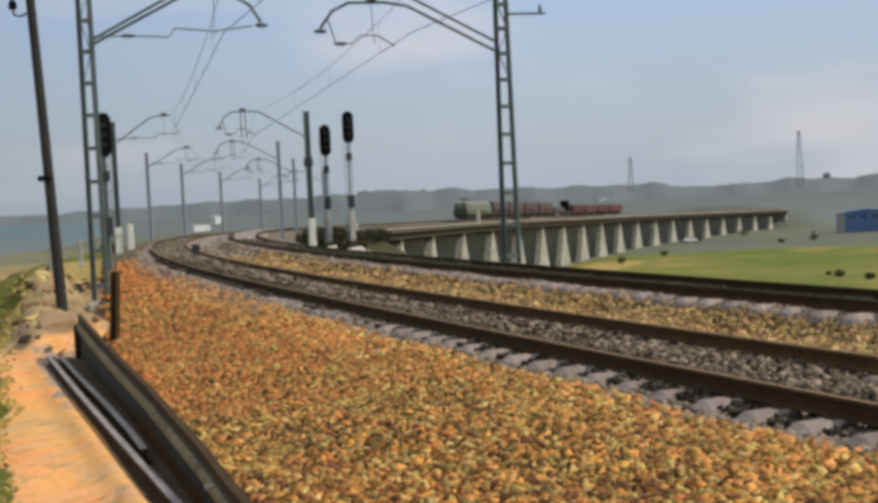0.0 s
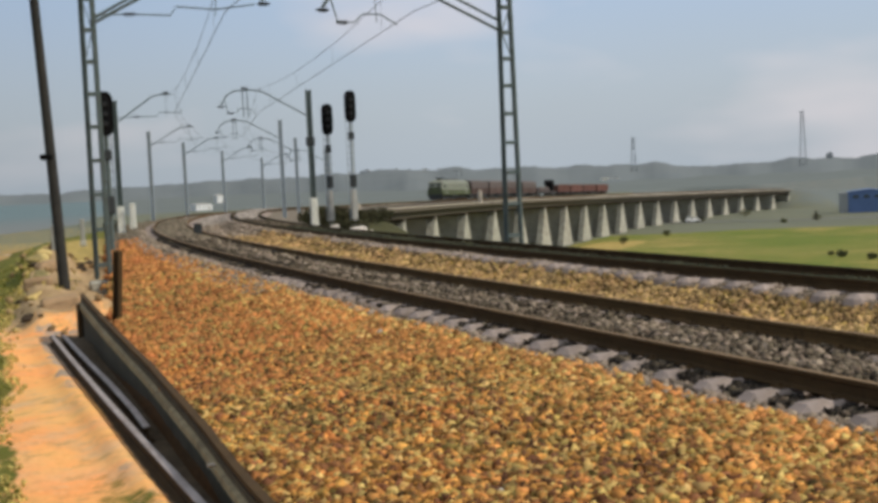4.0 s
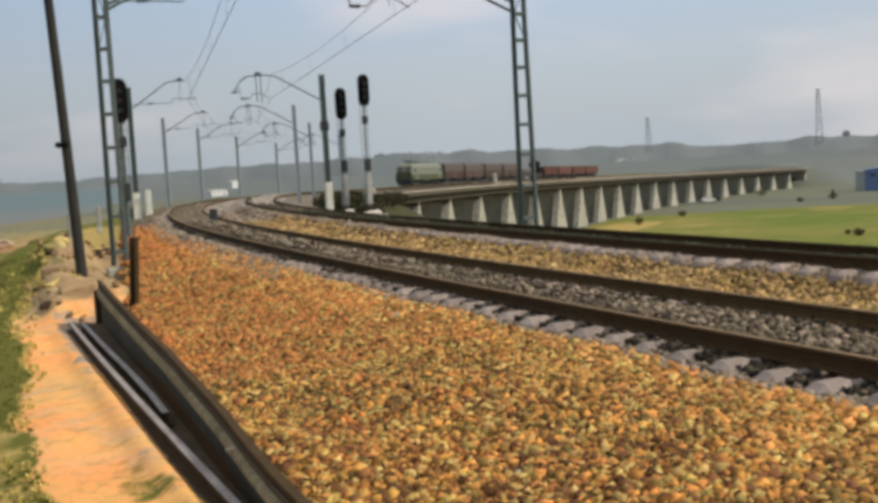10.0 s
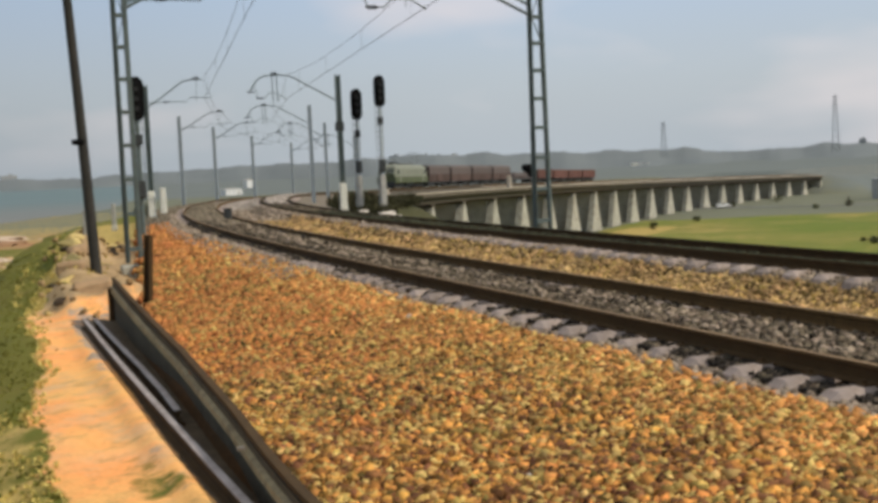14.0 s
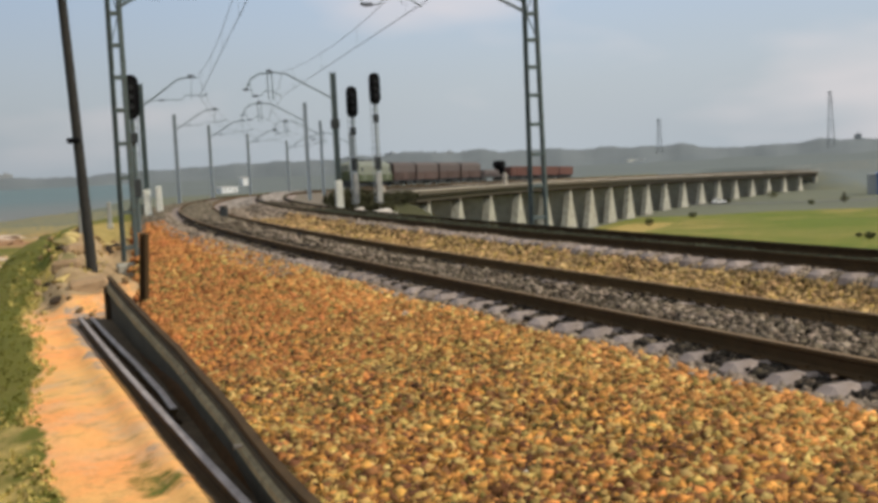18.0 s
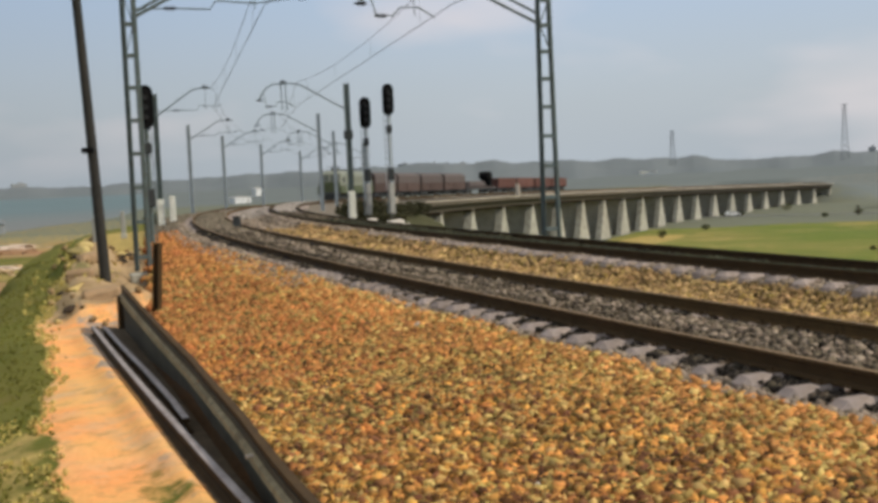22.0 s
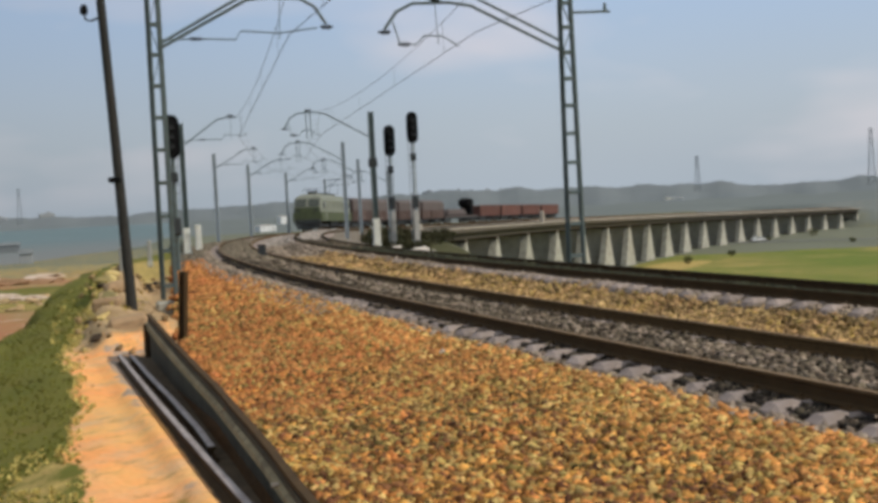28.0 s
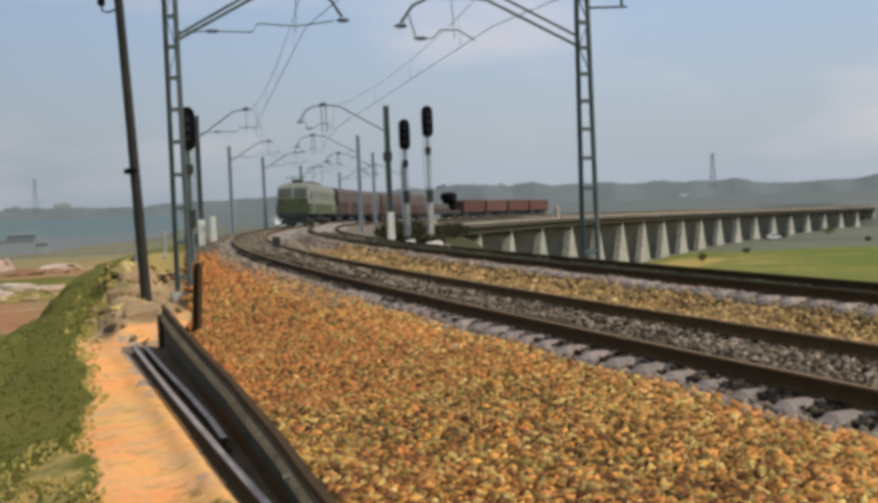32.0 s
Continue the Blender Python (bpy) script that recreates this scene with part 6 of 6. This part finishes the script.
def build_town():
    rng = random.Random(12)
    for az, w, e in [(-4.2, 20, 0.52), (-3.4, 26, 0.56), (-2.6, 18, 0.6), (-1.9, 26, 0.68), (-1.1, 22, 0.62), (-0.4, 16, 0.66), (0.2, 34, 0.58), (1.0, 24, 0.6), (1.7, 30, 0.55), (2.6, 22, 0.52), (20.55, 15, 0.46), (-20.3, 34, 0.52), (-22.5, 40, 0.42)]:
        r = 2750
        top = EYE[2] + math.tan(radians(e)) * r
        th = tagged(empty("apartment_block", pose(r * math.sin(radians(az)), r * math.cos(radians(az)), top - 18, 0, 0, -az + rng.uniform(-20, 20))), "hazy grey apartment block of the town on the hill", "building", group="far town")
        bm = bmesh.new()
        add_box(bm, (w, 16, 18), (0, 0, 9), bevel=0.3)
        part("wall", bm, M_TOWN, th)
        bm = bmesh.new()
        add_box(bm, (w * 0.3, 6, 4), (w * 0.1, 0, 19.5), bevel=0.2)
        part("roof_house", bm, M_TOWN, th)


build_town()
M_SHED = material("dull_shed_boards", (0.20, 0.215, 0.22), (0.17, 0.185, 0.19), 0.3, 0.95)
build_rubble_blocks()
build_far_rocks()
build_ruin()
build_shore_sheds()


def build_thicket():
    """Dark scrub on the valley floor behind the viaduct."""
    rng = random.Random(31)
    V, F = [], []
    for i in range(230):
        s = rng.uniform(178, 480)
        p = place(s, rng.uniform(-30, -9))
        if p[2] > -11:
            continue
        k = rng.uniform(3.4, 5.6) if s < 320 else rng.uniform(2.6, 4.6)
        v, fc = leaf_clump(rng, 170, (k, k, k * 0.85), 1.3)
        b = len(V)
        V += [(p[0] + q[0], p[1] + q[1], p[2] - 0.5 + q[2]) for q in v]
        F += [tuple(b + j for j in q) for q in fc]
    me = bpy.data.meshes.new("thicket")
    me.from_pydata(V, [], F)
    me.materials.append(M_THICKET)
    tagged(new("thicket", me), "dark scrubby thicket on the valley floor behind the viaduct", "scrub", kind="stuff")


build_thicket()


# ---- the goods train ----
def bogie(th, y, r=0.46, axles=2, gap=2.2):
    bm = bmesh.new()
    L = gap * (axles - 1) + 1.3
    for x in (-0.98, 0.98):
        add_box(bm, (0.14, L, 0.34), (x, y, 0.62), bevel=0.04)
    add_box(bm, (1.8, 0.5, 0.3), (0, y, 0.7), bevel=0.03)
    b = part("bogie_frame", bm, M_DARK, th)
    for k in range(axles):
        yy = y + (k - (axles - 1) / 2) * gap
        bm = bmesh.new()
        for x in (-0.83, 0.83):
            add_tube(bm, [(x - 0.06, yy, r), (x + 0.06, yy, r)], r, 16)
        add_tube(bm, [(-0.8, yy, r), (0.8, yy, r)], 0.08, 8)
        part("wheelset", bm, M_RAIL, b)


def build_loco():
    L, W = 17.3, 1.5
    th = tagged(empty("locomotive"), "pale green and cream electric locomotive hauling the goods train", "locomotive")
    bm = bmesh.new()
    # body with raked ends: rings along the length
    prof = [(-W, 1.75), (-W, 3.25), (-W + 0.12, 3.6), (-0.8, 3.92), (0.8, 3.92), (W - 0.12, 3.6), (W, 3.25), (W, 1.75)]
    stations = [(-L / 2 + 0.2, 0.92, 2.4), (-L / 2 + 0.75, 0.96, 3.5), (-L / 2 + 1.0, 0.975, 3.72), (-L / 2 + 1.8, 1.0, 4.0), (L / 2 - 1.8, 1.0, 4.0), (L / 2 - 1.0, 0.975, 3.72), (L / 2 - 0.75, 0.96, 3.5), (L / 2 - 0.2, 0.92, 2.4)]
    vr = []
    for y, kx, zt in stations:
        vr.append([bm.verts.new((x * kx, y, min(z, zt))) for x, z in prof])
    for a, b in zip(vr, vr[1:]):
        for i in range(len(prof)):
            j = (i + 1) % len(prof)
            bm.faces.new((a[i], a[j], b[j], b[i]))
    bm.faces.new(vr[0])
    bm.faces.new(vr[-1])
    bmesh.ops.recalc_face_normals(bm, faces=bm.faces)
    part("body", bm, M_LOCO, th, "pale cream-green upper body")
    bm = bmesh.new()
    prism(bm, [(-W - 0.01, 1.05), (-W - 0.01, 2.0), (W + 0.01, 2.0), (W + 0.01, 1.05)], -L / 2 + 0.12, L / 2 - 0.12)
    part("lower_body", bm, M_LOCO_DK, th, "green lower body band")
    for sgn in (-1, 1):
        bm = bmesh.new()
        # panel added to darken the nose below the windscreens
        add_box(bm, (2.72, 0.05, 0.62), (0, sgn * (L / 2 - 0.185), 2.2), bevel=0.02)
        part("nose_panel", bm, M_LOCO_DK, th, "dark green nose panel")
    for sgn in (-1, 1):
        bm = bmesh.new()
        add_box(bm, (2.7, 0.25, 0.55), (0, sgn * (L / 2 - 0.12), 0.95), bevel=0.04)
        add_box(bm, (2.3, 0.12, 0.35), (0, sgn * (L / 2 - 0.05), 0.45), bevel=0.03)
        bb = part("buffer_beam", bm, M_DARK, th)
        for x in (-0.88, 0.88):
            bm = bmesh.new()
            add_tube(bm, [(x, sgn * (L / 2), 1.05), (x, sgn * (L / 2 + 0.45), 1.05)], 0.1, 8)
            add_tube(bm, [(x, sgn * (L / 2 + 0.45), 1.05), (x, sgn * (L / 2 + 0.5), 1.05)], 0.25, 12)
            part("buffer", bm, M_DARK, bb)
        for x in (-0.68, 0.68):
            bm = bmesh.new()
            add_box(bm, (1.12, 0.06, 0.85), (x, sgn * (L / 2 - 0.46), 3.0), Matrix.Rotation(sgn * radians(26.5), 3, "X"), bevel=0.02)
            part("windscreen", bm, M_GLASS, th, "dark windscreen")
        for x in (-0.95, 0.95):
            bm = bmesh.new()
            add_tube(bm, [(x, sgn * (L / 2 - 0.3), 2.2), (x, sgn * (L / 2 - 0.12), 2.2)], 0.14, 10)
            part("headlight", bm, M_GLASS, th)
        for x in (-W, W):
            bm = bmesh.new()
            add_box(bm, (0.05, 0.8, 0.7), (x, sgn * (L / 2 - 1.6), 2.75), bevel=0.02)
            part("cab_window", bm, M_GLASS, th, "dark cab side window")
            bm = bmesh.new()
            add_box(bm, (0.06, 0.62, 2.0), (x, sgn * (L / 2 - 2.7), 2.2), bevel=0.02)
            part("cab_door", bm, M_LOCO, th)
        bogie(th, sgn * 5.0, 0.6, 3, 1.75)
    for x in (-W, W):
        for y in (-3.6, -1.2, 1.2, 3.6):
            bm = bmesh.new()
            add_box(bm, (0.05, 1.7, 0.7), (x, y, 2.85), bevel=0.02)
            for k in range(5):
                add_box(bm, (0.09, 1.6, 0.04), (x, y, 2.6 + k * 0.12))
            part("side_grille", bm, M_LOCO, th)
    bm = bmesh.new()
    add_box(bm, (1.5, 6.5, 0.25), (0, 0, 4.0), bevel=0.06)
    add_box(bm, (0.9, 1.2, 0.35), (0, -5.3, 4.08), bevel=0.06)
    part("roof_hatch", bm, M_DARK, th)
    for y, zup in ((-6.0, 4.45), (6.0, 5.9)):
        bm = bmesh.new()
        mid = 4.15 + (zup - 4.15) * 0.5
        for x in (-0.55, 0.55):
            add_tube(bm, [(x, y - 0.6, 4.1), (x * 0.8, y + 0.7, mid), (x * 0.7, y - 0.1, zup)], 0.03, 5)
        add_tube(bm, [(-0.95, y - 0.1, zup - 0.1), (-0.6, y - 0.1, zup), (0.6, y - 0.1, zup), (0.95, y - 0.1, zup - 0.1)], 0.035, 6)
        part("pantograph", bm, M_DARK, th)
    bm = bmesh.new()
    add_box(bm, (2.2, 4.2, 0.6), (0, 0, 0.8), bevel=0.08)
    part("underframe_tank", bm, M_DARK, th)
    return th


def build_box_wagon():
    L, W = 11.3, 1.4
    th = tagged(empty("covered_wagon"), "oxide-red covered goods wagon with a grey-brown roof", "goods wagon", group="wagons of the train")
    bm = bmesh.new()
    add_box(bm, (2 * W, L, 2.35), (0, 0, 2.2), bevel=0.04)
    part("body", bm, M_WAGON, th)
    for x in (-W, W):
        for k in range(10):
            bm = bmesh.new()
            add_box(bm, (0.07, 0.1, 2.3), (x, -L / 2 + 0.6 + k * (L - 1.2) / 9, 2.2))
            part("side_rib", bm, M_WAGON, th)
        # overlay on the upper half, its grey-brown includes the haze seen there
        bm = bmesh.new()
        add_box(bm, (0.05, L - 0.1, 1.05), (x * 1.012, 0, 2.83))
        part("upper_side", bm, M_WAGON_DK, th, "grey-brown haze-tinted upper side")
        bm = bmesh.new()
        add_box(bm, (0.1, 2.6, 1.2), (x * 1.03, 0, 1.68), bevel=0.03)
        part("sliding_door", bm, M_WAGON, th)
    bm = bmesh.new()
    prism(bm, [(-W - 0.06, 3.36), (-W + 0.2, 3.66), (-0.6, 3.88), (0.6, 3.88), (W - 0.2, 3.66), (W + 0.06, 3.36)], -L / 2 - 0.05, L / 2 + 0.05)
    part("roof", bm, M_WAGON_DK, th)
    chassis(th, L)
    return th


def chassis(th, L):
    bm = bmesh.new()
    add_box(bm, (2.5, L + 0.2, 0.22), (0, 0, 1.0), bevel=0.03)
    for sgn in (-1, 1):
        for x in (-0.88, 0.88):
            add_tube(bm, [(x, sgn * L / 2, 1.03), (x, sgn * (L / 2 + 0.5), 1.03)], 0.12, 8)
    part("underframe", bm, M_DARK, th)
    for sgn in (-1, 1):
        bogie(th, sgn * (L / 2 - 2.2))


def build_gondola():
    L, W = 11.4, 1.42
    th = tagged(empty("open_wagon"), "red high-sided open goods wagon", "goods wagon", group="wagons of the train")
    for x in (-W, W):
        bm = bmesh.new()
        add_box(bm, (0.08, L, 1.9), (x, 0, 2.05), bevel=0.02)
        add_box(bm, (0.14, L, 0.12), (x, 0, 3.0), bevel=0.02)
        part("side_wall", bm, M_OPEN, th)
        for k in range(9):
            bm = bmesh.new()
            add_box(bm, (0.08, 0.13, 1.85), (x * 1.04, -L / 2 + 0.5 + k * (L - 1) / 8, 2.05))
            part("side_rib", bm, M_OPEN, th)
    for sgn in (-1, 1):
        bm = bmesh.new()
        add_box(bm, (2 * W - 0.1, 0.08, 1.9), (0, sgn * (L / 2 - 0.05), 2.05), bevel=0.02)
        part("end_wall", bm, M_OPEN, th)
    bm = bmesh.new()
    add_box(bm, (2 * W - 0.1, L - 0.2, 1.3), (0, 0, 1.85), bevel=0.1)
    part("load", bm, M_WAGON_DK, th)
    chassis(th, L)
    return th


def build_flat():
    L = 17.5
    th = tagged(empty("flat_wagon"), "low flat wagon with a dark machine and a sheeted load", "goods wagon", group="wagons of the train")
    bm = bmesh.new()
    add_box(bm, (2.7, L, 0.3), (0, 0, 1.25), bevel=0.03)
    part("floor_bed", bm, M_WAGON_DK, th)
    bm = bmesh.new()
    add_box(bm, (2.2, 2.6, 1.5), (0, 6.5, 3.55), bevel=0.4)
    add_box(bm, (1.9, 1.3, 1.6), (0, 7.0, 2.15), bevel=0.1)
    part("dark_load", bm, M_BLACK, th, "dark round-topped machine on the wagon floor")
    bm = bmesh.new()
    add_box(bm, (2.3, 9.6, 1.1), (0, -1.2, 1.9), bevel=0.25, taper=(0.8, 0.92))
    part("sheeted_load", bm, M_WAGON_DK, th, "grey-brown sheeted load")
    chassis(th, L)
    return th


GAP = 1.1
loco = build_loco()
box_wagon = build_box_wagon()
gondola = build_gondola()
TRAIN = [(loco, 17.3), (box_wagon, 11.3)] + [(copy_thing(box_wagon, Matrix()), 11.3) for _ in range(3)] + [(build_flat(), 17.5), (gondola, 11.4)] + [(copy_thing(gondola, Matrix()), 11.4) for _ in range(3)]
FRONT0, SPEED = 235.24, 4.18


def build_near_stones():
    """Single stones lying loose on the near shoulder, a few shapes shared among many."""
    shapes = []
    for i in range(14):
        rng = random.Random(300 + i)
        bm = bmesh.new()
        for k in range(11):
            q = Vector((rng.gauss(0, 1), rng.gauss(0, 1), rng.gauss(0, 1))).normalized() * rng.uniform(0.75, 1.0)
            bm.verts.new((q.x * 0.036, q.y * 0.029, q.z * 0.025))
        bmesh.ops.convex_hull(bm, input=bm.verts)
        bmesh.ops.delete(bm, geom=[v for v in bm.verts if not v.link_faces], context="VERTS")
        shapes.append(mesh_of(bm, "stone", M_STONE_ONE))
    rng = random.Random(77)
    for i in range(300):
        s, n = rng.uniform(4.5, 10.5), rng.uniform(-4.1, -1.0)
        p = line(s, n)
        ob = part_data("stone", shapes[i % 14], beds[0], pose(p[0], p[1], float(bed_z(n)) + 0.02 * math.sin(s * 1.7 + n * 3) + 0.04, rng.uniform(-40, 40), rng.uniform(-40, 40), rng.uniform(0, 360)))


M_STONE_ONE = material("single_ballast_stone", (0.44, 0.21, 0.06), (0.31, 0.20, 0.065), 1.5, 0.9, c3=(0.18, 0.09, 0.035), fine=25, obj=0.7)
build_near_stones()


def motions():
    back = 0.0
    for thing, length in TRAIN:
        mid = back + length / 2
        rows = []
        for k in range(17):
            t = 2.0 * k
            s = FRONT0 - SPEED * t + mid
            a, b = line(s - 5, GAUGE / 2), line(s + 5, GAUGE / 2)
            d = b - a
            h = math.degrees(math.atan2(d[0], d[1]))
            tilt = math.degrees(math.atan2(d[2], math.hypot(d[0], d[1])))
            p = (a + b) / 2
            rows.append((t, pose(p[0], p[1], p[2] + 0.004, tilt, 0, -h)))
        walk(thing, rows)
        back += length + GAP


motions()
